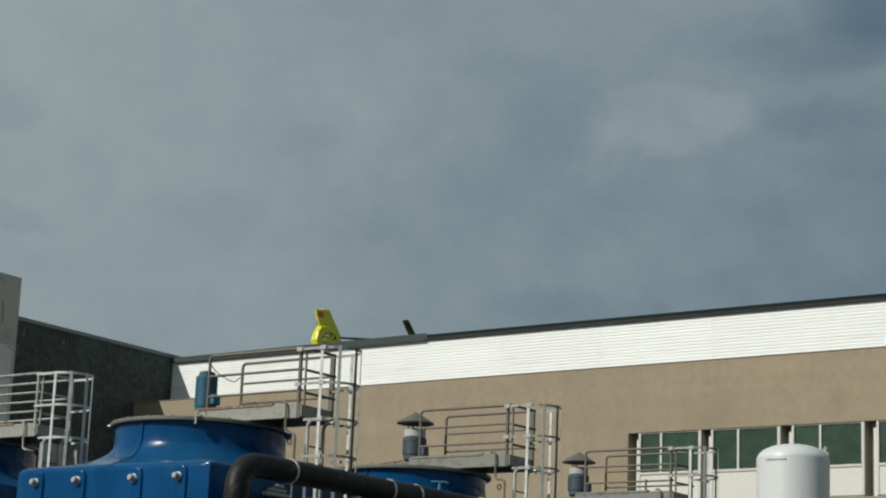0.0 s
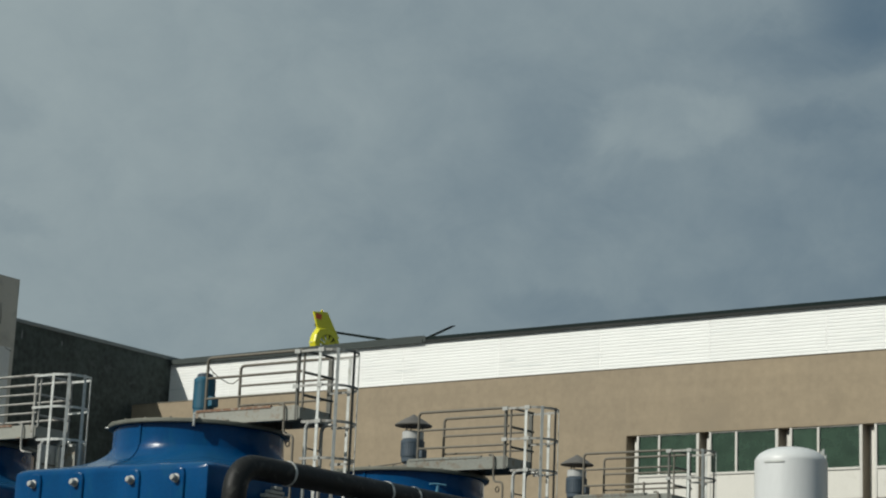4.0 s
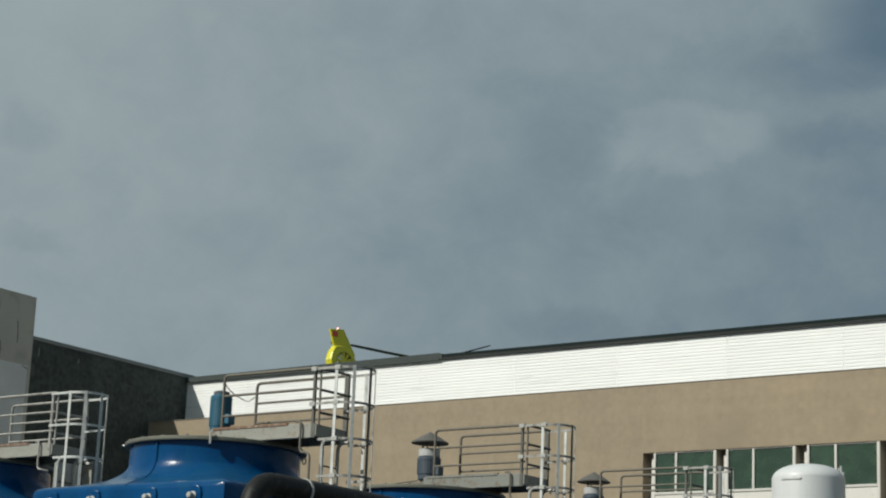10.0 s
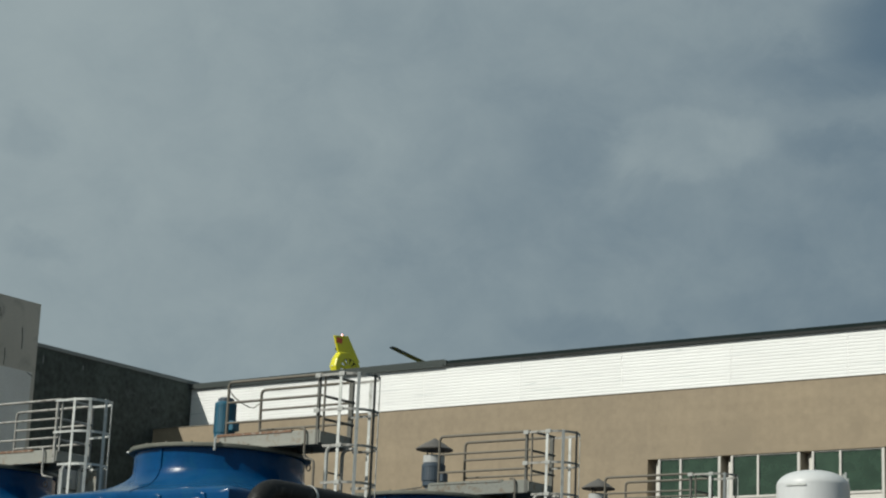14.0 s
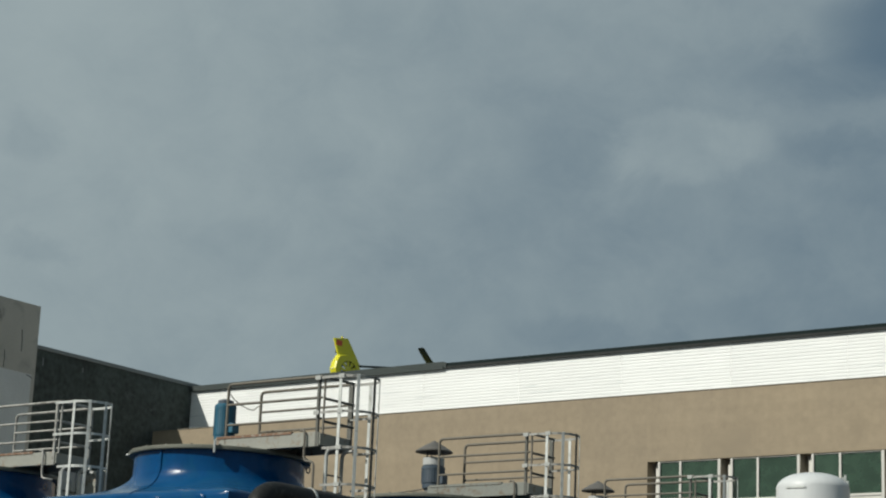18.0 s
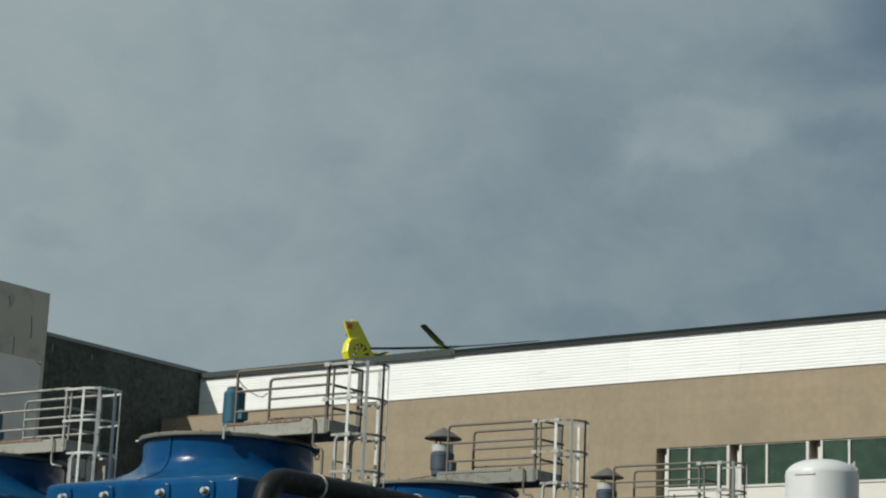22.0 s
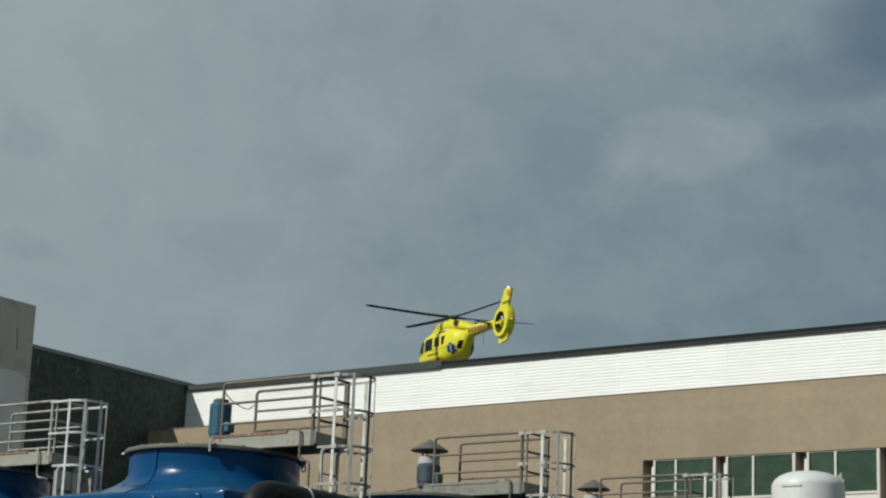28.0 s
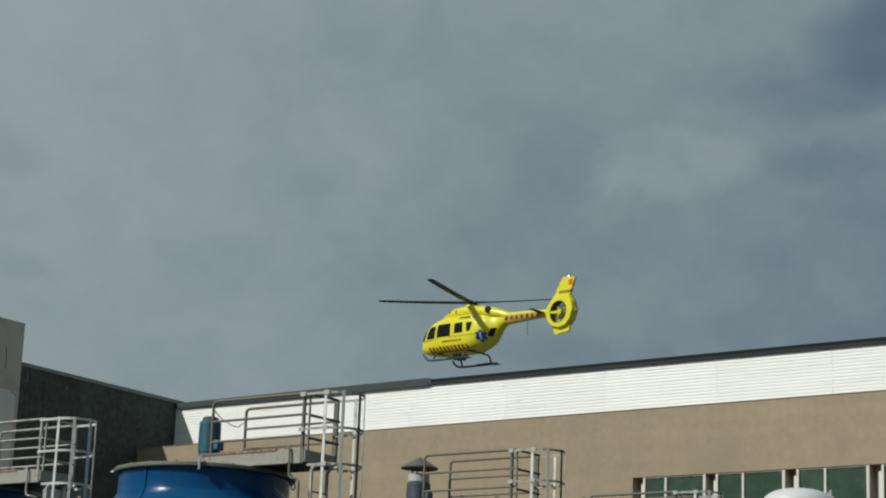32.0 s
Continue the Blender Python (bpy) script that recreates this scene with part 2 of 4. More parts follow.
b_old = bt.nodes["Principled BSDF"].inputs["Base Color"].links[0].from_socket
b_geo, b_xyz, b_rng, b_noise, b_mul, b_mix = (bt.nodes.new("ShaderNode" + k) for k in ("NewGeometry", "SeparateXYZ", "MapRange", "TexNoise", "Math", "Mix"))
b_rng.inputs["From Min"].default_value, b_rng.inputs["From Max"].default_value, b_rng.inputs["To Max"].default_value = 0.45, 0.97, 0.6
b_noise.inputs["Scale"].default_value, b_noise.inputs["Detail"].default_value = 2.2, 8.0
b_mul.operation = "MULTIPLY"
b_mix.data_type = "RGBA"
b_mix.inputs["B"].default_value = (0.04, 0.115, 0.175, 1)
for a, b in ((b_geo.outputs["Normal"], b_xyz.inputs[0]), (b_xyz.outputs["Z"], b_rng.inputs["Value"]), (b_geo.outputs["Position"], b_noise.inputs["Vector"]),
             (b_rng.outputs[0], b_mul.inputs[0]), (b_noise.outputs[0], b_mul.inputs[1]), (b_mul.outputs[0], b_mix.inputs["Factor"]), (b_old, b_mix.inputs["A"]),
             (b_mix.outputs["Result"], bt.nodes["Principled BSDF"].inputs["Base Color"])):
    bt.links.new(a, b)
M_GALV = material("galvanised_steel", (0.5, 0.52, 0.5), 0.5, 0.4, vary=0.18, scale=4, fine=40, bump=0.1,
                  stain=(0.33, 0.33, 0.3), stain_at=(0.5, 0.8))
M_GALV_DULL = material("weathered_steel", (0.145, 0.134, 0.109), 0.7, 0.2, vary=0.2, scale=4, fine=40, bump=0.15)
M_HOOP = material("dull_galvanised_steel", (0.3, 0.3, 0.28), 0.55, 0.4, vary=0.25, scale=5, fine=40, bump=0.1,
                  stain=(0.16, 0.15, 0.13), stain_at=(0.5, 0.75))
M_POST = material("dark_grey_steel", (0.1, 0.102, 0.09), 0.65, 0.2, vary=0.25, scale=5, fine=40, bump=0.15,
                  stain=(0.15, 0.145, 0.125), stain_at=(0.55, 0.75))
M_RUST = material("rusty_steel", (0.2, 0.118, 0.075), 0.85, 0.1, vary=0.4, scale=5, fine=40, bump=0.3,
                  stain=(0.3, 0.28, 0.24), stain_at=(0.5, 0.7))
M_BEAM = material("worn_grey_steel", (0.26, 0.265, 0.235), 0.65, 0.2, vary=0.12, scale=3, fine=30, bump=0.1,
                  stain=(0.2, 0.14, 0.095), stain_at=(0.54, 0.74))
M_BEAM_DIM = material("stained_grey_steel", (0.2, 0.21, 0.188), 0.7, 0.2, vary=0.2, scale=3, fine=30, bump=0.15,
                      stain=(0.15, 0.12, 0.085), stain_at=(0.5, 0.75))
M_RING = material("grey_flange", (0.125, 0.13, 0.105), 0.6, 0.2, vary=0.15, scale=3, fine=25, bump=0.1,
                  stain=(0.17, 0.16, 0.13), stain_at=(0.5, 0.8))
M_MOTOR = material("motor_blue", (0.014, 0.1, 0.16), 0.5, vary=0.15, scale=5, fine=40, bump=0.1,
                   stain=(0.08, 0.14, 0.17), stain_at=(0.58, 0.8))
M_VALVE = material("light_blue_paint", (0.1, 0.26, 0.36), 0.5, vary=0.15, scale=8, fine=60, bump=0.1)
M_MOTOR_D = material("dark_motor_blue", (0.05, 0.072, 0.095), 0.5, vary=0.15, scale=5, fine=40, bump=0.1)
M_WHITE = material("white_paint", (0.42, 0.43, 0.42), 0.45, vary=0.04, scale=1, fine=20, bump=0.03)
M_HAT = material("dark_steel_hat", (0.12, 0.115, 0.105), 0.7, 0.2, vary=0.25, scale=5, fine=40, bump=0.1)
M_BLACK = material("black_pipe", (0.011, 0.012, 0.012), 0.5, vary=0.4, scale=3, fine=25, bump=0.25,
                   stain=(0.035, 0.036, 0.033), stain_at=(0.55, 0.72))
M_BLACK.node_tree.nodes["Principled BSDF"].inputs["Specular IOR Level"].default_value = 0.2
M_CAP = material("pale_plastic_cap", (0.36, 0.37, 0.35), 0.45, vary=0.1, scale=20, fine=90, bump=0.05)
M_TANK = material("white_tank_paint", (0.56, 0.58, 0.58), 0.42, vary=0.04, scale=0.8, fine=9, bump=0.03,
                  stain=(0.47, 0.49, 0.49), stain_at=(0.58, 0.85), stretch=(1, 1, 0.3))
M_LIME = material("lime_yellow_paint", (0.62, 0.585, 0.016), 0.38, vary=0.04, scale=1.5, fine=20, bump=0.0, coat=0.15, local=True)
M_CABIN_GLASS = material("dark_cabin_glass", (0.012, 0.014, 0.014), 0.1, vary=0.1, scale=2, fine=9, bump=0.0, local=True)
M_BLADE = material("dark_blade", (0.022, 0.04, 0.05), 0.6, vary=0.15, scale=2, fine=20, bump=0.03, local=True)
M_BLADE.node_tree.nodes["Principled BSDF"].inputs["Specular IOR Level"].default_value = 0.15
M_SKID = material("dark_grey_skid", (0.042, 0.055, 0.055), 0.5, 0.2, vary=0.15, scale=3, fine=30, bump=0.05, local=True)
M_CAPPING = material("dull_capping", (0.17, 0.16, 0.13), 0.8, vary=0.2, scale=0.6, fine=8, bump=0.1)
M_BROWN = material("brown_panel", (0.28, 0.25, 0.2), 0.8, vary=0.1, scale=1, fine=14, bump=0.1)
M_CREAM = material("pale_orange_film", (0.68, 0.5, 0.16), 0.4, vary=0.05, scale=3, fine=30, bump=0.0, local=True)
M_RED = material("red_film", (0.58, 0.09, 0.03), 0.4, vary=0.08, scale=3, fine=30, bump=0.0, local=True)
M_MAROON = material("dark_red_film", (0.2, 0.03, 0.015), 0.4, vary=0.1, scale=3, fine=30, bump=0.0, local=True)
M_SIGN_BLUE = material("blue_film", (0.015, 0.065, 0.3), 0.4, vary=0.06, scale=3, fine=30, bump=0.0, local=True)
M_FILM_WHITE = material("white_film", (0.78, 0.78, 0.76), 0.4, vary=0.04, scale=3, fine=30, bump=0.0, local=True)
M_FAN = material("grey_fan_blade", (0.16, 0.18, 0.19), 0.45, 0.3, vary=0.08, scale=6, fine=40, bump=0.0, local=True)
M_LINER = material("duct_lining", (0.07, 0.07, 0.02), 0.7, vary=0.2, scale=6, fine=40, bump=0.0, local=True)
M_SHAFT = material("black_exhaust", (0.012, 0.012, 0.012), 0.8, vary=0.2, scale=6, fine=40, bump=0.1, local=True)
M_FLASH = bpy.data.materials.new("beacon_light")
M_FLASH.use_nodes = True
M_FLASH.node_tree.nodes["Principled BSDF"].inputs["Base Color"].default_value = (0.8, 0.2, 0.2, 1)
M_FLASH.node_tree.nodes["Principled BSDF"].inputs["Emission Color"].default_value = (1.0, 0.55, 0.55, 1)
M_FLASH.node_tree.nodes["Principled BSDF"].inputs["Emission Strength"].default_value = 3.0
M_LETTER = material("dark_olive_film", (0.09, 0.09, 0.02), 0.5, vary=0.1, scale=3, fine=30, bump=0.0, local=True)
M_ROOF = material("grey_roofing", (0.11, 0.115, 0.11), 0.9, vary=0.2, scale=0.4, fine=8, bump=0.2)

# ---- mesh helpers ----


def link(name, bm, mat, parent=None, smooth=False):
    me = bpy.data.meshes.new(name)
    if smooth:
        for f in bm.faces:
            f.smooth = True
        for e in bm.edges:
            e.smooth = len(e.link_faces) != 2 or e.calc_face_angle(0.0) < radians(38)
    bm.normal_update()
    bm.to_mesh(me)
    bm.free()
    me.materials.append(mat)
    ob = new(name, me)
    if parent is not None:
        ob.parent = parent
    return ob


def part(name, bm, mat, parent, label="", smooth=False):
    """One mesh under a thing or under a part."""
    ob = link(name, bm, mat, parent, smooth)
    return tagged(ob, label) if label else ob


def thing(name, label, category, at=(0, 0, 0), group="", turn=0.0):
    ob = new(name)
    ob.empty_display_size = 0.2
    ob.matrix_basis = pose(*at, 0, 0, turn)
    return tagged(ob, label, category, group)


def box(x0, x1, y0, y1, z0, z1, bevel=0.0, bm=None):
    bm = bm or bmesh.new()
    r = bmesh.ops.create_cube(bm, size=1.0)
    bmesh.ops.scale(bm, vec=(x1 - x0, y1 - y0, z1 - z0), verts=r["verts"])
    bmesh.ops.translate(bm, vec=((x0 + x1) / 2, (y0 + y1) / 2, (z0 + z1) / 2), verts=r["verts"])
    if bevel:
        es = list({e for v in r["verts"] for e in v.link_edges})
        bmesh.ops.bevel(bm, geom=es, offset=bevel, segments=2, affect="EDGES", profile=0.5)
    return bm


def rings(loops, closed_ends=True, bm=None, ring_closed=True):
    """A skin over loops of points, all of one length."""
    bm = bm or bmesh.new()
    vs = [[bm.verts.new(p) for p in loop] for loop in loops]
    n = len(vs[0])
    for a, b in zip(vs, vs[1:]):
        for i in range(n if ring_closed else n - 1):
            j = (i + 1) % n
            bm.faces.new((a[i], a[j], b[j], b[i]))
    if closed_ends:
        bm.faces.new(vs[0][::-1])
        bm.faces.new(vs[-1])
    bmesh.ops.recalc_face_normals(bm, faces=bm.faces[:])
    return bm


def tube(points, r, n=8, bm=None):
    """A round bar along points."""
    pts = [Vector(p) for p in points]
    loops = []
    side = None
    for i, p in enumerate(pts):
        d = (pts[min(i + 1, len(pts) - 1)] - pts[max(i - 1, 0)]).normalized()
        if side is None:
            side = d.orthogonal().normalized()
        side = (side - d * side.dot(d)).normalized()
        up = d.cross(side)
        loops.append([p + (side * math.cos(a) + up * math.sin(a)) * r for a in [2 * math.pi * k / n for k in range(n)]])
    return rings(loops, True, bm)


def lathe(profile, n=48, at=(0, 0, 0), bm=None, caps=True):
    """A turned body: (radius, z) from one end to the other."""
    loops = [[(at[0] + r * math.cos(2 * math.pi * k / n), at[1] + r * math.sin(2 * math.pi * k / n), at[2] + z) for k in range(n)]
             for r, z in profile]
    return rings(loops, caps, bm)


def bend(a, b, c, r, steps=5):
    """Points from a to c by way of b, with the corner at b rounded."""
    a, b, c = Vector(a), Vector(b), Vector(c)
    p, q = b + (a - b).normalized() * r, b + (c - b).normalized() * r
    out = [a]
    for k in range(steps + 1):
        s = k / steps
        out.append(p * (1 - s) ** 2 + b * (2 * s * (1 - s)) + q * s * s)
    return out + [c]


def prism(poly, y0, y1, bm=None):
    """A flat polygon of (x, z), given thickness in y."""
    return rings([[(x, y0, z) for x, z in poly], [(x, y1, z) for x, z in poly]], True, bm)


# ---- the setting ----
bm = bmesh.new()
bmesh.ops.create_grid(bm, x_segments=1, y_segments=1, size=2500)
tagged(link("ground", bm, M_ASPHALT), "dark grey asphalt yard around the buildings", "ground", kind="structure")

YT, YW = 74.3, 77.0          # tan wall, set-back white wall
XL, XR = -71.17, 4.0         # inner corner, end beyond the view
Z_TAN, Z_SILL, Z_HEAD, Z_LOW = 16.74, 12.13, 13.86, 10.9
X_OPEN, DEEP = -42.55, 0.72  # window strip's start and depth

wall_tan = tagged(link("wall_south", box(XL, X_OPEN, YT, YT + 0.4, 0, Z_TAN), M_TAN),
                  "tan rendered hospital wall with a long window strip", "wall", kind="structure")
part("wall_top", box(X_OPEN, XR, YT, YT + 0.4, Z_HEAD, Z_TAN), M_TAN, wall_tan)
part("parapet_cap", box(XL, XR, YT - 0.03, YT + 0.43, Z_TAN, Z_TAN + 0.035, 0.008), M_CAPPING, wall_tan, "thin dull capping along the parapet")
part("wall_foot", box(X_OPEN, XR, YT, YT + 0.4, 0, Z_LOW), M_TAN, wall_tan)
part("reveal", box(X_OPEN - 0.3, X_OPEN, YT + 0.4, YT + DEEP, Z_LOW, Z_HEAD), M_BROWN, wall_tan)
part("soffit", box(X_OPEN - 0.3, XR, YT + 0.4, YT + DEEP, Z_HEAD, Z_HEAD + 0.2), M_TAN, wall_tan)
part("recess_back", box(X_OPEN - 0.3, XR, YT + DEEP, YT + DEEP + 0.2, Z_LOW - 0.2, Z_HEAD + 0.2), M_SPANDREL, wall_tan)
part("recess_floor", box(X_OPEN - 0.3, XR, YT + 0.4, YT + DEEP, Z_LOW - 0.2, Z_LOW), M_TAN, wall_tan)
tagged(link("terrace", box(XL, XR, YT + 0.4, YW, Z_TAN - 0.6, Z_TAN - 0.35), M_ROOF), "grey roof terrace behind the tan parapet", "roof", kind="structure")

wall_white = tagged(link("wall_upper", box(XL, XR, YW, YW + 0.4, Z_TAN - 0.35, 19.24), M_CONCRETE),
                    "set-back upper wall clad in white ribbed steel", "wall", kind="structure")
tagged(link("wall_core", box(XL, XR, YW + 0.4, YW + 0.8, 0, 19.1), M_CONCRETE), "plain concrete wall inside the building", "wall", kind="structure")
tagged(link("roof", box(XL, XR, YW + 0.8, 130, 18.9, 19.1), M_ROOF), "flat grey roof of the hospital", "roof", kind="structure")
tagged(link("wall_back", box(XL, XR, 130, 130.4, 0, 19.3), M_TAN), "tan rear wall of the hospital", "wall", kind="structure")
tagged(link("wall_side", box(XR, XR + 0.4, YT, 130, 0, 19.3), M_TAN), "tan end wall of the hospital", "wall", kind="structure")


def ribbed_panel(width, z0, z1, count):
    """A sheet with lying ribs: flat pans and shallow ribs, its back open to the wall."""
    step = (z1 - z0) / count
    prof = []
    for k in range(count):
        z = z0 + k * step
        prof += [(0.015, z), (0.015, z + step * 0.18), (0.0, z + step * 0.26), (0.0, z + step * 0.9), (0.015, z + step)]
    prof = prof[:-1] + [(0.015, z1)]
    back = [(0.07, z1), (0.07, z0)]
    loop = prof + back
    return rings([[(0, y, z) for y, z in loop], [(width, y, z) for y, z in loop]], True)


PANEL = 5.42
me_panel = None
x = -56.31 - 3 * PANEL
while x < XR - 0.5:
    x0, x1 = max(x, XL + 0.01), min(x + PANEL - 0.009, XR)
    if x1 - x0 > PANEL - 0.1 and me_panel:
        ob = new("cladding_panel", me_panel)
        ob.parent = wall_white
    else:
        ob = part("cladding_panel", ribbed_panel(x1 - x0, Z_TAN - 0.34, 19.25, 20), M_WHITE_CLAD, wall_white)
        if x1 - x0 > PANEL - 0.1:
            me_panel = ob.data
    ob.location = (x0, YW - 0.075, 0)
    x += PANEL

coping = tagged(link("roof_edge", box(-55.1, XR, YW - 0.16, YW + 0.75, 19.25, 19.5, 0.02), M_FASCIA),
                "dark grey metal flashing along the roof edge", "roof edge", kind="structure")
part("drip", box(-55.1, XR, YW - 0.19, YW - 0.16, 19.23, 19.34), M_DRIP, coping, "brown-black drip edge")
coping2 = tagged(link("roof_edge_high", rings([[(x, YW - 0.22, 19.24), (x, YW + 0.75, 19.24), (x, YW + 0.75, z), (x, YW - 0.22, z)] for x, z in ((XL, 19.47), (-55.12, 19.56))], True), M_COPING),
                 "grey metal flashing, taller, along the roof edge", "roof edge", kind="structure")
part("end_piece", rings([[(x, YW - 0.22, 19.24), (x, YW + 0.75, 19.24), (x, YW + 0.75, z), (x, YW - 0.22, z)] for x, z in ((-55.118, 19.555), (-54.95, 19.505))], True), M_COPING, coping2)
part("drip", box(XL, -55.12, YW - 0.25, YW - 0.22, 19.2, 19.34), M_COPING, coping2)

# dark block and grey block to the west
dark = tagged(link("wall_west", box(XL - 0.4, XL, 66.0, YW + 0.75, 0, 19.58), M_DARK), "charcoal clad wall of the lower wing", "wall", kind="structure")
part("coping", box(XL - 0.5, XL + 0.06, 66.0, YW + 0.76, 19.48, 19.66, 0.01), M_RAIL_CAP, dark, "pale grey metal coping")
for y, z0, z1 in ((66.44, 18.74, 19.12), (69.08, 18.87, 19.1)):
    part("drip_mark", box(XL, XL + 0.004, y, y + 0.05, z0, z1), M_RAIL_CAP, dark, "pale drip mark")
tagged(link("roof_west", box(-95, XL - 0.5, 40, 110, 19.3, 19.5), M_ROOF), "flat grey roof of the lower wing", "roof", kind="structure")
grey = tagged(link("wall_grey", box(-95, XL + 0.02, 40, 66.0, 0, 21.5), M_CONCRETE), "grey-brown concrete stair block", "wall", kind="structure")
part("coping", box(-95, XL + 0.03, 40, 66.012, 21.5, 21.515), M_CONCRETE, grey)
part("paler_patch", box(XL + 0.02, XL + 0.024, 40, 65.78, 0, 18.18), M_CONCRETE_B, grey, "paler grey patch over the lower part of the block")
for y0, z0, y1, z1 in ((64.94, 20.19, 65.01, 19.17), (63.97, 19.06, 63.98, 18.25), (63.43, 20.9, 63.55, 20.49), (65.46, 18.13, 65.82, 18.01)):
    part("crack", tube([(XL + 0.02, y0, z0), (XL + 0.02, (y0 + y1) / 2 + 0.03, (z0 + z1) / 2), (XL + 0.02, y1, z1)], 0.022, 5), M_COPING, grey, "dark hairline crack")
# ---- window strip ----


def window_unit(name, x0, x1, mull):
    w = tagged(link(name, box(x0, x1, YT + 0.1, YT + DEEP - 0.002, Z_LOW + 0.01, Z_LOW + 0.06), M_FRAME),
               "white-framed office window with green tinted glass", "window", kind="structure")
    for nm, b in (("jamb", (x0, x0 + 0.1)), ("jamb", (x1 - 0.12, x1))):
        part(nm, box(b[0], b[1], YT + 0.02, YT + DEEP - 0.002, Z_LOW + 0.06, Z_HEAD - 0.02, 0.008), M_FRAME, w)
    part("mullion", box(mull - 0.05, mull + 0.05, YT + 0.03, YT + 0.2, Z_SILL + 0.05, Z_HEAD - 0.055, 0.008), M_FRAME, w)
    part("head_rail", box(x0 + 0.1, x1 - 0.12, YT + 0.05, YT + 0.2, Z_HEAD - 0.055, Z_HEAD - 0.02, 0.006), M_FRAME, w)
    part("window_sill", box(x0 + 0.1, x1 - 0.12, YT + 0.005, YT + 0.22, Z_SILL - 0.05, Z_SILL + 0.05, 0.01), M_FRAME, w)
    part("spandrel_panel", box(x0 + 0.1, x1 - 0.12, YT + 0.05, YT + 0.15, Z_LOW + 0.06, Z_SILL - 0.05, 0.006), M_SPANDREL, w)
    part("pilaster", box(x0 - 0.24, x0 - 0.002, YT + 0.3, YT + DEEP - 0.004, Z_LOW + 0.01, Z_HEAD - 0.24, 0.01), M_SPANDREL, w)
    part("side_panel", box(x1, x1 + 0.02, YT + 0.03, YT + DEEP - 0.002, Z_LOW + 0.01, Z_HEAD - 0.003), M_BROWN, w)
    for a, b in ((x0 + 0.1, mull - 0.05), (mull + 0.05, x1 - 0.12)):
        part("pane", box(a, b, YT + 0.1, YT + 0.12, Z_SILL + 0.05, Z_HEAD - 0.055), M_GLASS, w)
    return w


window_unit("window_1", -42.06, -39.13, -41.0)
x, k = -38.665, 2
while x < XR - 4:
    window_unit("window_%d" % k, x, x + 3.1, x + 1.23)
    x += 3.61
    k += 1

# ---- white tank ----
TANK = (-25.87, 54.95)
tank = thing("storage_tank", "tall white cylindrical storage tank with a domed top", "tank", (*TANK, 0))
R = 1.07
prof = [(R, 0.9), (R, 9.6)] + [(R * math.cos(a) ** 0.75, 9.6 + 0.46 * math.sin(a) ** 1.15) for a in [math.pi / 2 * k / 14 for k in range(1, 14)]] + [(0.02, 10.06)]
part("vessel", lathe(prof, 64), M_TANK, tank, smooth=True)
arc = [radians(-110.0 + 3.4 * k) for k in range(11)]
part("bracket", rings([[((R + q) * math.cos(a), (R + q) * math.sin(a), z) for q, z in ((0.0, 9.5), (0.03, 9.5), (0.03, 9.55), (0.0, 9.55))] for a in arc], True), M_GALV, tank, "thin pale bracket")
for k in range(4):
    a = math.pi / 4 + k * math.pi / 2
    part("leg", box(-0.09, 0.09, -0.09, 0.09, 0, 1.1, 0.01), M_TANK, tank).location = (0.8 * math.cos(a), 0.8 * math.sin(a), 0)
for k, h in enumerate((0.2, 0.3, 0.16)):
    part("valve", tube([(0, 0, 0), (0, 0, h)], 0.035), M_GALV, tank).location = (0.78 + 0.09 * k, 0.42 - 0.05 * k, 9.78 - 0.05 * k)

# ---- cooling towers ----
RING_Z, HALF = 6.43, 2.19


def square_point(a, half):
    """A point at bearing a on a square with rounded corners."""
    c, s = math.cos(a), math.sin(a)
    p = 48.0
    k = (abs(c) ** p + abs(s) ** p) ** (-1 / p)
    return half * k * c, half * k * s


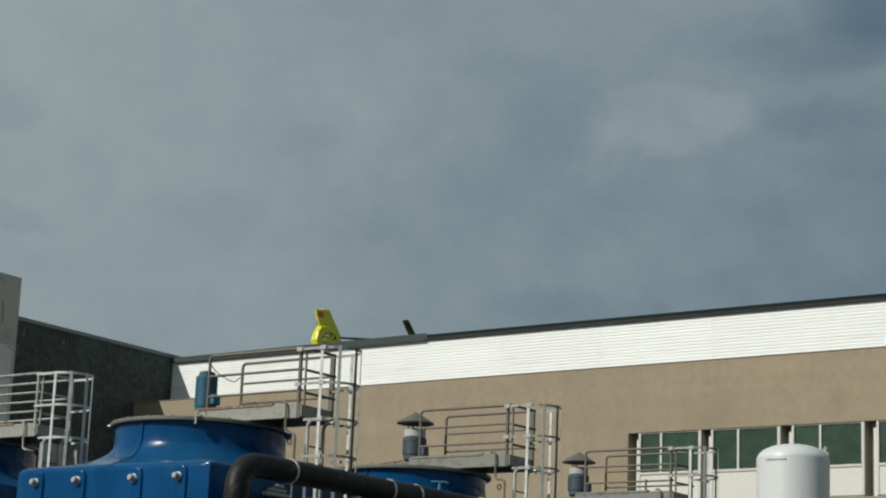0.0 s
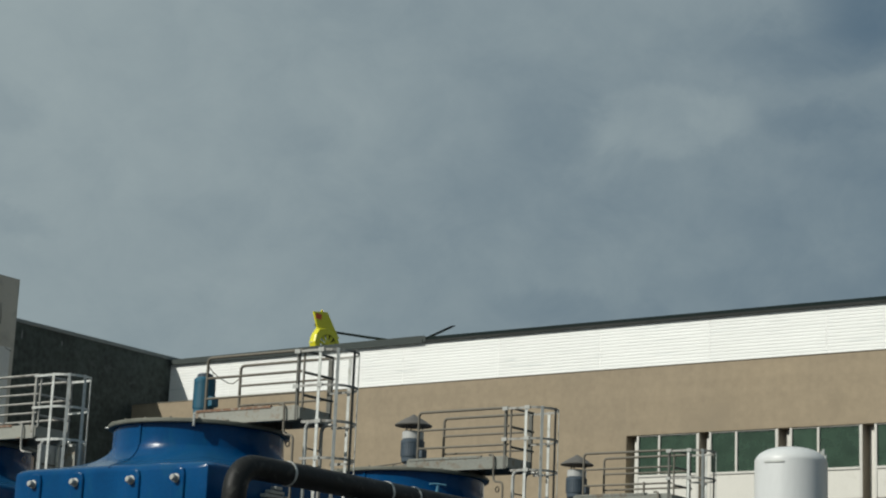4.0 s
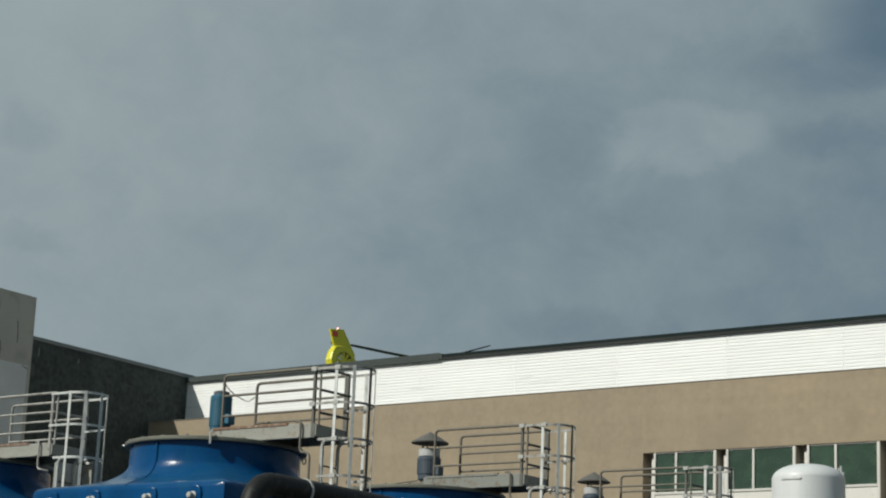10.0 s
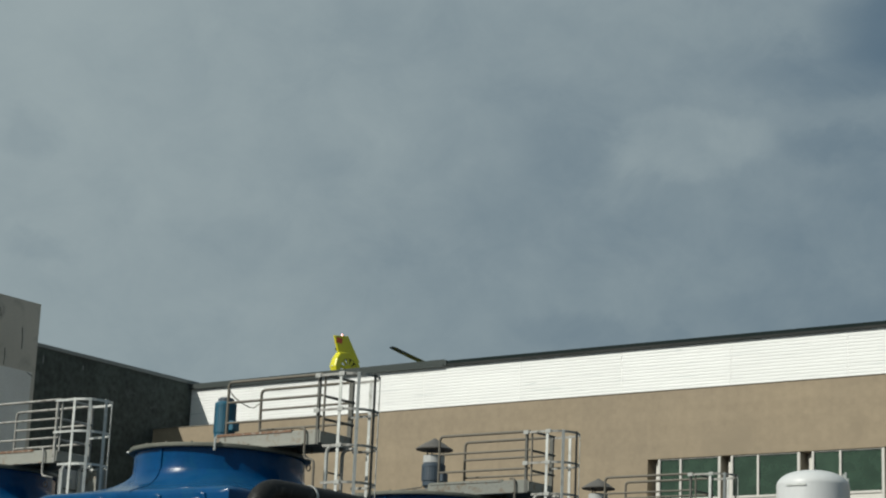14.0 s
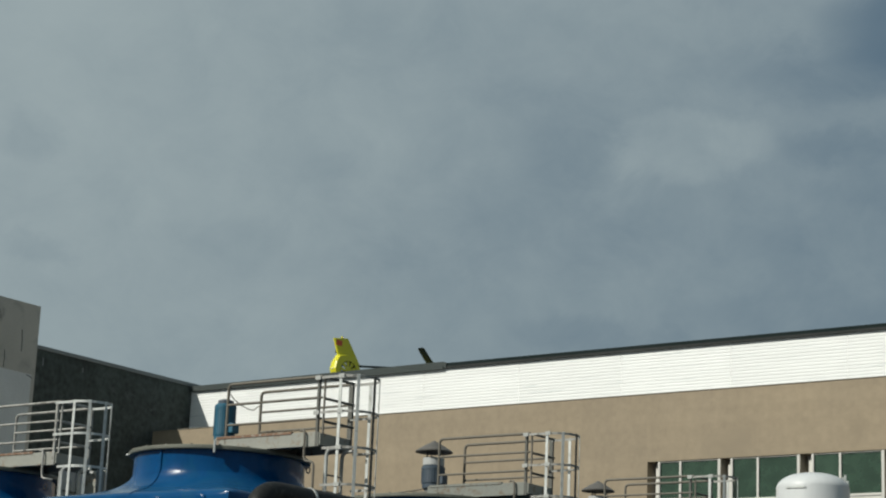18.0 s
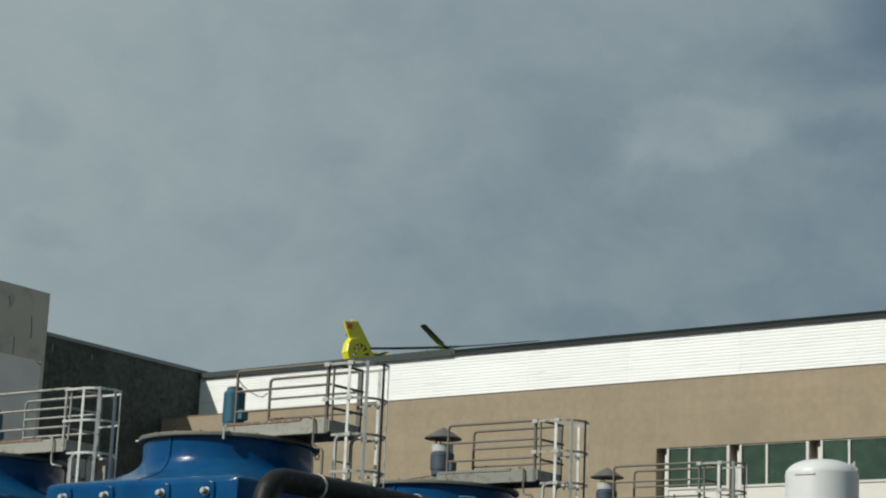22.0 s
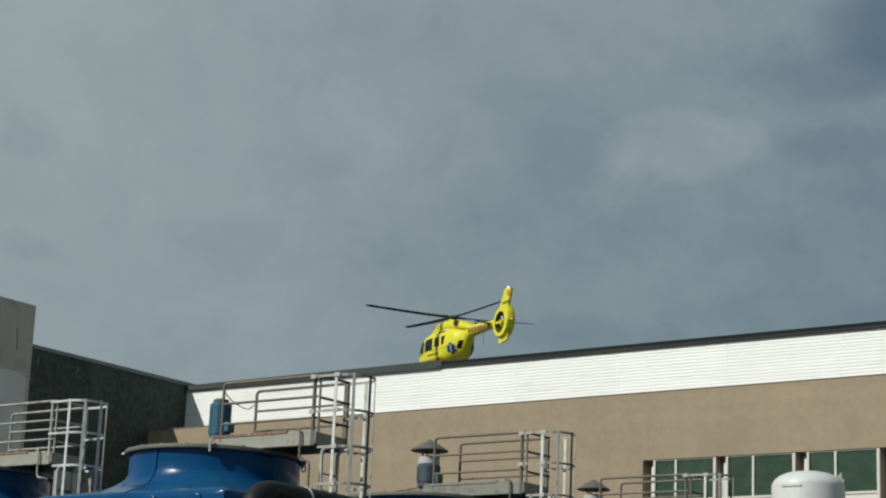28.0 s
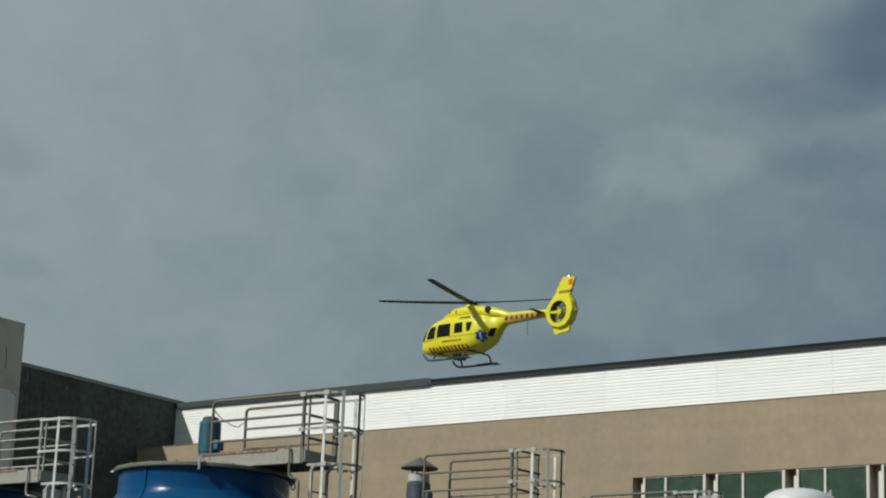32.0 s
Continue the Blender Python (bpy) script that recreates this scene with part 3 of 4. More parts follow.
def cooling_tower(at, hooded, label, reach=2.54, bright=False):
    m_rail = M_HOOP if bright else M_GALV_DULL
    m_post = M_HOOP if bright else M_POST
    tw = thing("cooling_tower", label, "cooling tower", at, "cooling towers in the yard")
    n = 168
    angles = [2 * math.pi * k / n for k in range(n)]

    def loop(f, z, rad, half):
        out = []
        for a in angles:
            qx, qy = square_point(a, half)
            out.append((qx * (1 - f) + rad * math.cos(a) * f, qy * (1 - f) + rad * math.sin(a) * f, z))
        return out
    body = [loop(0, z, 1.5, HALF) for z in (0.3, 3.0, 5.44)] + [loop(0.0, 5.505, 1.5, HALF - 0.012), loop(0.015, 5.545, 1.5, HALF - 0.04), loop(0.04, 5.565, 1.5, HALF - 0.05)]
    for f, z in ((0.12, 5.585), (0.25, 5.61), (0.38, 5.637), (0.5, 5.666), (0.62, 5.702), (0.73, 5.747), (0.83, 5.805), (0.91, 5.872), (0.965, 5.94), (0.99, 6.0)):
        body.append(loop(f, z, 1.485, HALF - 0.05))
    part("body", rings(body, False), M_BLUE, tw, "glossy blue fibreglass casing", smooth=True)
    stack = [(1.5, 5.985), (1.485, 6.03), (1.48, 6.2), (1.48, RING_Z - 0.02), (1.44, RING_Z - 0.02), (1.44, 5.9)]
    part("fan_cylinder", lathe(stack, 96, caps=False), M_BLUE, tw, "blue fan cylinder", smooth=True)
    part("flange", lathe([(1.45, RING_Z - 0.06), (1.57, RING_Z - 0.06), (1.58, RING_Z - 0.045), (1.58, RING_Z - 0.005), (1.57, RING_Z + 0.01), (1.45, RING_Z + 0.01), (1.45, RING_Z - 0.06)], 96, caps=False),
         M_RING, tw, "weathered grey rim")
    for k in range(20):
        part("flange_bolt", lathe([(0.022, 0), (0.022, 0.02), (0.004, 0.024)], 8), M_GALV_DULL, tw).matrix_basis = pose(0, 0, 0, 0, 0, 18 * k + 5) @ pose(1.53, 0, RING_Z + 0.011)
    part("seam", box(-0.025, 0.025, -1.505, -1.46, 6.0, RING_Z - 0.06, 0.008), M_BLUE, tw)
    sa = radians(-90.0)
    seam = []
    for f, z in ((0.99, 6.0), (0.965, 5.94), (0.91, 5.872), (0.83, 5.805), (0.73, 5.747), (0.62, 5.702), (0.5, 5.666), (0.38, 5.637), (0.25, 5.61), (0.12, 5.585), (0.015, 5.545), (0.0, 5.44)):
        qx, qy = square_point(sa, HALF - 0.03)
        seam.append((qx * (1 - f) + 1.485 * math.cos(sa) * f, qy * (1 - f) + 1.485 * math.sin(sa) * f - 0.01, z + 0.004))
    seam.append((seam[-1][0], -HALF - 0.004, 3.2))
    part("shoulder_seam", tube(seam, 0.007, 6), M_BLUE, tw, "raised moulding seam", smooth=True)
    # raised strips with capped bolts on the four faces
    for turn in (0, 180, 270):
        m = pose(0, 0, 0, 0, 0, turn)
        for bx in (-1.66, -0.68, 0.59, 1.56):
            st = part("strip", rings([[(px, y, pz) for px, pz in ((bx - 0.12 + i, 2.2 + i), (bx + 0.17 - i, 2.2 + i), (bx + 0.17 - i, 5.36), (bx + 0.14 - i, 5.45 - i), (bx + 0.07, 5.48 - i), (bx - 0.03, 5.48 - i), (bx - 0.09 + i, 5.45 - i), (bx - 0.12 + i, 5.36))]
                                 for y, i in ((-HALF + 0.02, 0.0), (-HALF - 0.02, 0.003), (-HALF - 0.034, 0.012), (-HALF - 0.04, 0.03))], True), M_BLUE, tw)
            st.matrix_basis = m
            bo = part("bolt", lathe([(0.075, 0), (0.075, 0.012), (0.045, 0.02), (0.045, 0.035), (0.056, 0.04), (0.058, 0.085), (0.04, 0.11), (0.004, 0.118)], 14),
                      M_CAP, tw, "pale capped bolt", smooth=True)
            bo.matrix_basis = m @ pose(bx, -HALF - 0.04, 5.3, 90, 0, 0)
    # fan inside
    fan = part("fan_hub", lathe([(0.25, 5.95), (0.25, 6.15), (0.05, 6.2)], 24), M_GALV, tw)
    for k in range(6):
        part("fan_blade", box(0.22, 1.38, -0.14, 0.14, -0.012, 0.012), M_GALV_DULL, fan).matrix_basis = pose(0, 0, 6.07, 0, 0, 60 * k) @ pose(0, 0, 0, 18, 0, 0)
    # walkway over the fan
    y0, y1, x0, x1 = -0.43, 0.43, 0.32, reach
    for y in (y0, y1 - 0.05):
        part("beam", box(x0 - 0.1, x1 - 0.03, y, y + 0.05, RING_Z + 0.02, RING_Z + 0.27, 0.008), M_BEAM_DIM if hooded else M_BEAM, tw, "grey channel beam with rust stains")
    part("beam_lip", box(x0 - 0.1, x1 - 0.3, y0 - 0.07, y0, RING_Z + 0.02, RING_Z + 0.045), M_BEAM_DIM if hooded else M_BEAM, tw)
    part("rust_edge", box(x0 - 0.05, x1 - 0.6, y0 - 0.014, y0 + 0.05, RING_Z + 0.25, RING_Z + 0.292), M_BEAM_DIM if hooded else M_RUST, tw, "stained walkway edge")
    part("deck", box(x0 - 0.1, x1 - 0.05, y0 + 0.052, y1 - 0.052, RING_Z + 0.2, RING_Z + 0.25), M_GALV_DULL, tw, "steel walkway deck")
    part("end_channel", box(x1 - 0.05, x1, y0 + 0.02, y1 - 0.02, RING_Z + 0.05, RING_Z + 0.25, 0.008), M_BEAM, tw, "grey channel across the walkway end")
    for bx in (-1.0, 0.6, 1.35):
        part("cross_beam", box(bx - 0.06, bx + 0.06, -1.1, 1.1, RING_Z + 0.011, RING_Z + 0.02 + 0.05, 0.006) if bx < 0 else
             box(bx - 0.05, bx + 0.05, y0 + 0.05, y1 - 0.05, RING_Z + 0.011, RING_Z + 0.1), M_GALV_DULL, tw)
    top = RING_Z + 0.27 + 0.925
    base = RING_Z + 0.27
    for y, xs in ((y0 + 0.02, x0 + 0.14), (y1 - 0.02, x0 + 0.18)):
        part("top_rail", tube(bend((xs, y, base - 0.1), (xs, y, top), (x1, y, top), 0.09), 0.026, 10), m_rail, tw, "bent tube handrail", smooth=True)
        for h in (0.235, 0.617):
            part("mid_rail", tube([(xs, y, base + h * 0.925), (x1, y, base + h * 0.925)], 0.021), m_rail, tw, smooth=True)
        xp, wide = (x1 - 0.07, 0.025) if y < 0 else (x1 - 0.03, 0.045)
        part("post", box(xp - wide, xp + wide, y - 0.025, y + 0.025, base - 0.25, top + 0.02, 0.006), m_post, tw)
    # end frame of the walkway
    part("end_post", box(x1 + 0.035, x1 + 0.065, y0 + 0.005, y0 + 0.035, base - 0.05, top, 0.005), m_rail, tw, "thin brown-grey post")
    for h in (0.18, 0.595, 0.985):
        part("end_rail", tube([(x1 + 0.05, y0 + 0.02, base + h * 0.925), (x1 + 0.05, y1 - 0.04, base + h * 0.925 + 0.01)], 0.024), m_post, tw, smooth=True)
    if not hooded:
        part("clip", box(-0.018, 0.018, -1.64, -1.57, RING_Z - 0.13, RING_Z + 0.08, 0.006), M_GALV, tw).matrix_basis = pose(0, 0, 0, 0, 0, 38)
    eye = [(1.565 + 0.05 * math.cos(a), 0.05 * math.sin(a), RING_Z - 0.03) for a in [math.pi * k / 8 for k in range(17)]]
    part("eyelet", tube(eye, 0.014, 6), M_GALV, tw, smooth=True).matrix_basis = pose(0, 0, 0, 0, 0, 222)
    # caged ladder at the end
    cx, cy, rx, ry = reach + 0.43, -0.07, 0.4, 0.41
    hoop = [(x1 - 0.07, cy - ry), (cx, cy - ry)] + [(cx + rx * math.sin(a), cy - ry * math.cos(a)) for a in [math.pi * k / 12 for k in range(1, 12)]] + [(cx, cy + ry), (x1 + 0.02, cy + ry)]
    for z in (top - 0.03, top - 0.62, top - 1.22, top - 1.83, top - 2.6, top - 3.4):
        loops = []
        for hx, hy in (hoop if z > top - 1.0 else [(x1 + 0.1, cy - ry)] + hoop[1:-1] + [(x1 + 0.1, cy + ry)]):
            ox, oy = (hx - cx) * 0.975 + cx, (hy - cy) * 0.975 + cy
            loops.append([(hx, hy, z - 0.021), (hx, hy, z + 0.021), (ox, oy, z + 0.021), (ox, oy, z - 0.021)])
        part("cage_hoop", rings(loops, True), M_GALV if bright else M_HOOP, tw, "galvanised ladder cage hoop")
    for k in (1, 4, 7, 9, 13):
        hx, hy = hoop[k]
        lean = 0 if k == 1 else 180 / 12 * (k - 1)
        part("cage_bar", box(-0.027 if k in (4, 9) else -0.03, 0.027 if k in (4, 9) else 0.03, -0.005, 0.008, top - 3.5, top + 0.0, 0.003), M_GALV if bright or k not in (7,) else M_POST, tw).matrix_basis = pose(hx, hy, 0, 0, 0, lean)
    for z in () if bright else (top - 0.03, top - 0.62, top - 1.22, top - 1.83):
        for hx, hy in hoop[:2] if z > top - 1.0 else hoop[1:2]:
            part("clamp_plate", box(hx - 0.03, hx + 0.085, hy - 0.022, hy - 0.009, z - 0.038, z + 0.034, 0.004), M_CAP, tw, "bright clamp plate")
    # ladder below the walkway, its stiles bent over into the third hoop
    lx = x1 + 0.04
    for y in (cy - 0.2, cy + 0.22):
        part("ladder_stile", tube([(lx, y, 0.0), (lx, y, 3.0)] + bend((lx, y, 4.6), (lx, y, base - 0.27), (lx + 0.3, y, base - 0.27), 0.14), 0.032, 8), M_GALV if bright or y < 0 else M_HOOP, tw, "bent galvanised ladder stile", smooth=True)
    for k in range(21):
        part("rung", tube([(lx, cy - 0.2, 0.4 + 0.28 * k), (lx, cy + 0.22, 0.4 + 0.28 * k)], 0.016, 6), M_GALV_DULL, tw)
    for z in (2.0, 4.6):
        part("stay", box(HALF - 0.02, lx, cy - 0.03, cy + 0.03, z, z + 0.06), M_GALV, tw)
    cy2 = y0 - 0.05
    part("conduit", tube(bend((x1 - 0.42, cy2 + 0.06, base + 0.03), (x1 - 0.28, cy2, base + 0.03), (x1 - 0.27, cy2, base - 0.25), 0.09)
                         + bend((x1 - 0.27, cy2, base - 0.33), (x1 - 0.26, cy2, base - 0.5), (x1 - 0.16, cy2, base - 0.5), 0.09)
                         + ([(x1 - 0.08, cy2 + 0.1, base - 0.52)] if bright else bend((x1 - 0.14, cy2, base - 0.5), (x1 - 0.05, cy2, base - 0.52), (x1 - 0.05, cy2, base - 2.4), 0.08)), 0.02), m_rail, tw, "grey cable conduit", smooth=True)
    part("shackle", tube([(x1 - 0.2 + 0.04 * math.cos(a), cy2 + 0.05, base - 0.64 + 0.05 * math.sin(a)) for a in [2 * math.pi * k / 12 for k in range(13)]], 0.012, 6), M_SHAFT, tw, smooth=True)
    # motor
    mz = RING_Z + 0.2
    high = 0.74 if not hooded else 0.54
    fat = 1.24 if hooded else 1.0
    mt = part("motor", lathe([(r * fat, mz + h) for r, h in ((0.13, 0), (0.13, 0.05), (0.17, 0.09), (0.175, 0.17), (0.186, 0.19), (0.186, high - 0.09), (0.192, high - 0.08), (0.192, high - 0.03), (0.165, high))], 28),
              M_MOTOR if not hooded else M_MOTOR_D, tw, "blue fan motor")
    for k in range(28):
        a = 2 * math.pi * k / 28
        part("cooling_rib", box(0.18 * fat, 0.191 * fat, -0.009, 0.009, mz + 0.2, mz + high - 0.1), M_MOTOR if not hooded else M_MOTOR_D, mt).matrix_basis = pose(0, 0, 0, 0, 0, math.degrees(a))
    part("terminal_box", box(0.17 * fat, 0.27 if not hooded else 0.3, -0.09, 0.09, mz + 0.22 - 0.06 * (fat > 1), mz + 0.4 - 0.06 * (fat > 1), 0.02), M_MOTOR if not hooded else M_MOTOR_D, mt)
    if hooded:
        part("motor_cover", lathe([(0.205, mz + 0.54), (0.215, mz + 0.55), (0.215, mz + 0.69), (0.19, mz + 0.705)], 28), M_WHITE, mt, "white motor cover", smooth=True)
        part("rain_hood", lathe([(0.37, mz + 0.81), (0.376, mz + 0.83), (0.2, mz + 0.945), (0.09, mz + 1.0), (0.012, mz + 1.05)], 28), M_HAT, mt, "dark conical rain hood")
        for k in range(3):
            part("hood_leg", box(0.18, 0.2, -0.012, 0.012, mz + 0.69, mz + 0.88), M_HAT, mt).matrix_basis = pose(0, 0, 0, 0, 0, 120 * k + 20)
    else:
        part("motor_cap", lathe([(0.14, mz + 0.74), (0.14, mz + 0.8), (0.1, mz + 0.82)], 28), M_MOTOR_D, mt)
    mt.location = (0.035 if hooded else 0.045, 0, 0)
    part("gearbox", box(-0.28, 0.28, -0.25, 0.25, RING_Z + 0.03, mz + 0.02, 0.02), M_GALV_DULL, tw)
    return tw


CX, CY, STEP = -23.68, 26.45, 6.22
first = cooling_tower((CX, CY, 0), False, "blue fibreglass cooling tower with a bare blue motor and caged ladder")
second = cooling_tower((CX + 0.06, CY + STEP, -0.035), True, "blue fibreglass cooling tower with a hooded motor and caged ladder", 2.57)
third = cooling_tower((CX + 0.12, CY + 2 * STEP, -0.03), True, "blue fibreglass cooling tower with a hooded motor and caged ladder", 2.66)
fourth = cooling_tower((CX - 6.3, CY + 0.12, 0), False, "blue fibreglass cooling tower behind the front row, caged ladder", bright=True)

lining = [(2.97 + 0.37 * math.sin(a), -0.07 - 0.38 * math.cos(a)) for a in [radians(80 + 100 * k / 10) for k in range(11)]] + [(2.64, 0.31)]
part("cage_lining", rings([[(x, y, z) for x, y in lining] + [(x * 0.99 + 0.03, y * 0.97, z) for x, y in lining[::-1]] for z in (4.9, 6.37)], True), M_BEAM, fourth, "pale grey sheet lining the ladder cage")
part("back_plate", box(2.53, 2.548, -0.3, 0.33, 4.9, 6.37), M_WHITE, fourth, "pale plate behind the ladder")
for y0, z0, y1, z1 in ((0.0, 5.0, 0.0, 6.2), (-0.12, 5.98, 0.06, 5.98), (-0.16, 5.82, 0.1, 5.82)):
    part("guard_frame", tube([(2.563, y0, z0), (2.563, y1, z1)], 0.016, 6), M_CAP, fourth, "white bracket on the plate")
part("cable", tube([(0.45, -0.41, 7.51), (0.43, -0.22, 7.4), (0.4, 0.0, 7.34), (0.4, 0.2, 7.3), (0.41, 0.32, 7.3), (0.46, 0.41, 7.39)], 0.009, 6), M_GALV_DULL, first, "thin sagging cable", smooth=True)
part("rod", tube([(-1.12, -0.25, 6.6), (-0.05, -0.25, 6.68)], 0.014, 6), M_GALV_DULL, second, smooth=True)
valve = part("valve", tube([(1.5, 0, 5.9), (1.56, 0, 6.0), (1.57, 0, 6.12)], 0.035, 10), M_VALVE, second, "small light blue valve", smooth=True)
valve.matrix_basis = pose(0, 0, 0, 0, 0, -34)
part("valve_handle", tube([(1.57, -0.17, 6.13), (1.58, -0.08, 6.14), (1.58, 0.08, 6.14), (1.57, 0.17, 6.13)], 0.02, 8), M_VALVE, valve, smooth=True)
part("valve_body", lathe([(0.03, 5.86), (0.07, 5.88), (0.07, 5.95), (0.03, 5.98)], 14, (1.55, 0.05, 0)), M_VALVE, valve, smooth=True)
part("bracket", box(1.1, 1.14, -0.5, -0.46, 6.72, 6.95, 0.006), M_GALV_DULL, third).matrix_basis = pose(0, 0, 0) @ pose(0.9, 0, 0.0)
part("fitting", box(2.19, 2.3, -0.62, -0.44, 5.28, 5.335, 0.01), M_CAP, first, "pale pipe fitting")
part("fitting", box(2.19, 2.28, -0.76, -0.36, 5.21, 5.265, 0.01), M_CAP, first, "pale pipe fitting")
part("fitting", box(2.19, 2.32, -0.88, -0.24, 5.13, 5.19, 0.01), M_CAP, first, "pale pipe fitting")

# ---- black header pipe along the towers ----
PX, PZ, PR = -20.26, 5.365, 0.19
pipe = thing("header_pipe", "thick black plastic water pipe along the cooling towers", "pipe", (PX, 23.5, 0))
part("run", tube([(0, 0, 0.0)] + [(0, 0, z) for z in (2.0, 4.0)] + bend((0, 0, PZ - 0.6), (0, 0, PZ), (0, 0.6, PZ), 0.5, 10) + [(0, 8, PZ), (0, 22, PZ)], PR, 28), M_BLACK, pipe, smooth=True)
for y in (1.24, 3.84, 4.62, 6.6, 9.2, 11.8):
    part("band", tube([(0, y - 0.022, PZ), (0, y + 0.022, PZ)], PR + 0.01, 28), M_GALV, pipe, "grey clamp band")
for y in (3.0, 9.2, 15.4):
    part("support", box(-0.06, 0.06, y - 0.06, y + 0.06, 0, PZ - PR - 0.001, 0.006), M_GALV, pipe)

# ---- helipad ----
REST_X, REST_Y, REST_Z = -68.161, 94.049, 19.851
PAD_Z = REST_Z
pad = thing("helipad", "raised dark grey helicopter landing deck on the roof", "helipad", (REST_X, REST_Y, 0))
part("deck", box(-9, 9, -9, 9, 19.1, PAD_Z), M_ROOF, pad)
# ---- helicopter ----
CONE, REACH = 0.9, 5.6
HUB_Z, FAN_AT = 3.3, (-6.75, 0.0, 2.12)
helicopter = thing("helicopter", "lime-yellow rescue helicopter with a ducted tail fan on skids", "helicopter", (REST_X, REST_Y, REST_Z), turn=79.4)
SECT = ((3.47, 0.05, 1.05, 1.2), (3.38, 0.28, 0.88, 1.42), (3.14, 0.5, 0.72, 1.68), (2.84, 0.66, 0.6, 1.95), (2.42, 0.8, 0.53, 2.25), (1.9, 0.87, 0.5, 2.45),
        (1.2, 0.9, 0.48, 2.58), (0.0, 0.9, 0.48, 2.62), (-0.6, 0.9, 0.51, 2.62), (-0.9, 0.9, 0.57, 2.62), (-1.2, 0.87, 0.64, 2.61), (-1.5, 0.8, 0.72, 2.59), (-1.8, 0.67, 0.84, 2.57), (-2.0, 0.54, 0.96, 2.54),
        (-2.2, 0.43, 1.16, 2.51), (-2.4, 0.36, 1.42, 2.5), (-2.6, 0.33, 1.66, 2.49), (-2.85, 0.31, 1.83, 2.48), (-4.5, 0.25, 1.93, 2.42), (-6.0, 0.19, 1.99, 2.36))


def squareness(x):
    """How boxy the skin is at station x: 1 is an ellipse, less is squarer."""
    return float(np.interp(-x, (0.6, 1.2, 1.8, 2.4, 2.85, 4.5), (0.6, 0.75, 0.95, 1.0, 0.85, 0.7)))


def hull(x, a, out=0.0):
    """A point of the fuselage skin at station x, bearing a (0 to port, 90 up)."""
    xs = [-s[0] for s in SECT]
    w, lo, hi = (float(np.interp(-x, xs, [s[k] for s in SECT])) for k in (1, 2, 3))
    p = squareness(x)
    c, s = math.cos(a), math.sin(a)
    y = (w + out) * math.copysign(abs(c) ** p, c)
    z = (lo + hi) / 2 + ((hi - lo) / 2 + out) * math.copysign(abs(s) ** p, s)
    return x, y, z


def skin(x, z, lift=0.0):
    """Half the width of the fuselage at station x and height z."""
    ks = [-s[0] for s in SECT]
    w, lo, hi = (float(np.interp(-x, ks, [s[k] for s in SECT])) for k in (1, 2, 3))
    q = max(-0.98, min(0.98, (z - (lo + hi) / 2) / ((hi - lo) / 2)))
    p = squareness(x)
    s = math.copysign(abs(q) ** (1 / p), q)
    return (w + lift) * (1 - s * s) ** (p / 2)


def hull_patch(name, xs, zs, side, mat, label="", lift=0.012):
    """A sheet that lies on the skin between stations, from lower to upper heights."""
    loops = []
    nx = 7
    for i in range(nx):
        f = i / (nx - 1)
        col = []
        for j in range(5):
            g = j / 4
            z = (zs[0] * (1 - g) + zs[1] * g)
            x = (xs[0] + (xs[2] - xs[0]) * g) * (1 - f) + (xs[1] + (xs[3] - xs[1]) * g) * f
            y = skin(x, z, lift)
            col.append((x, side * y, z))
        loops.append(col)
    bm = bmesh.new()
    vs = [[bm.verts.new(p) for p in col] for col in loops]
    for a, b in zip(vs, vs[1:]):
        for i in range(4):
            bm.faces.new((a[i], a[i + 1], b[i + 1], b[i]))
    bmesh.ops.solidify(bm, geom=bm.faces[:], thickness=0.02)
    return part(name, bm, mat, helicopter, label, smooth=False)


dense = []
for a, b in zip(SECT, SECT[1:]):
    for k in range(3):
        dense.append(a[0] + (b[0] - a[0]) * k / 3)
dense.append(SECT[-1][0])
part("fuselage", rings([[hull(x, 2 * math.pi * k / 40) for k in range(40)] for x in dense], True), M_LIME, helicopter, "lime-yellow cabin and tail boom", smooth=True)
# engine cowling
COWL = ((1.95, 0.36, 2.4, 2.46), (1.55, 0.52, 2.35, 2.64), (1.12, 0.6, 2.35, 2.88), (0.72, 0.65, 2.35, 3.04), (0.2, 0.68, 2.35, 3.08), (-0.4, 0.69, 2.35, 3.08), (-1.2, 0.67, 2.3, 3.0), (-1.9, 0.58, 2.25, 2.87), (-2.5, 0.45, 2.2, 2.7), (-3.1, 0.28, 2.1, 2.47))
loops = []
for x, w, lo, hi in COWL:
    loops.append([(x, w * math.copysign(abs(math.cos(a)) ** 0.75, math.cos(a)), (lo + hi) / 2 + (hi - lo) / 2 * math.copysign(abs(math.sin(a)) ** 0.75, math.sin(a))) for a in [2 * math.pi * k / 28 for k in range(28)]])
part("cowling", rings(loops, True), M_LIME, helicopter, "lime-yellow engine cowling", smooth=True)
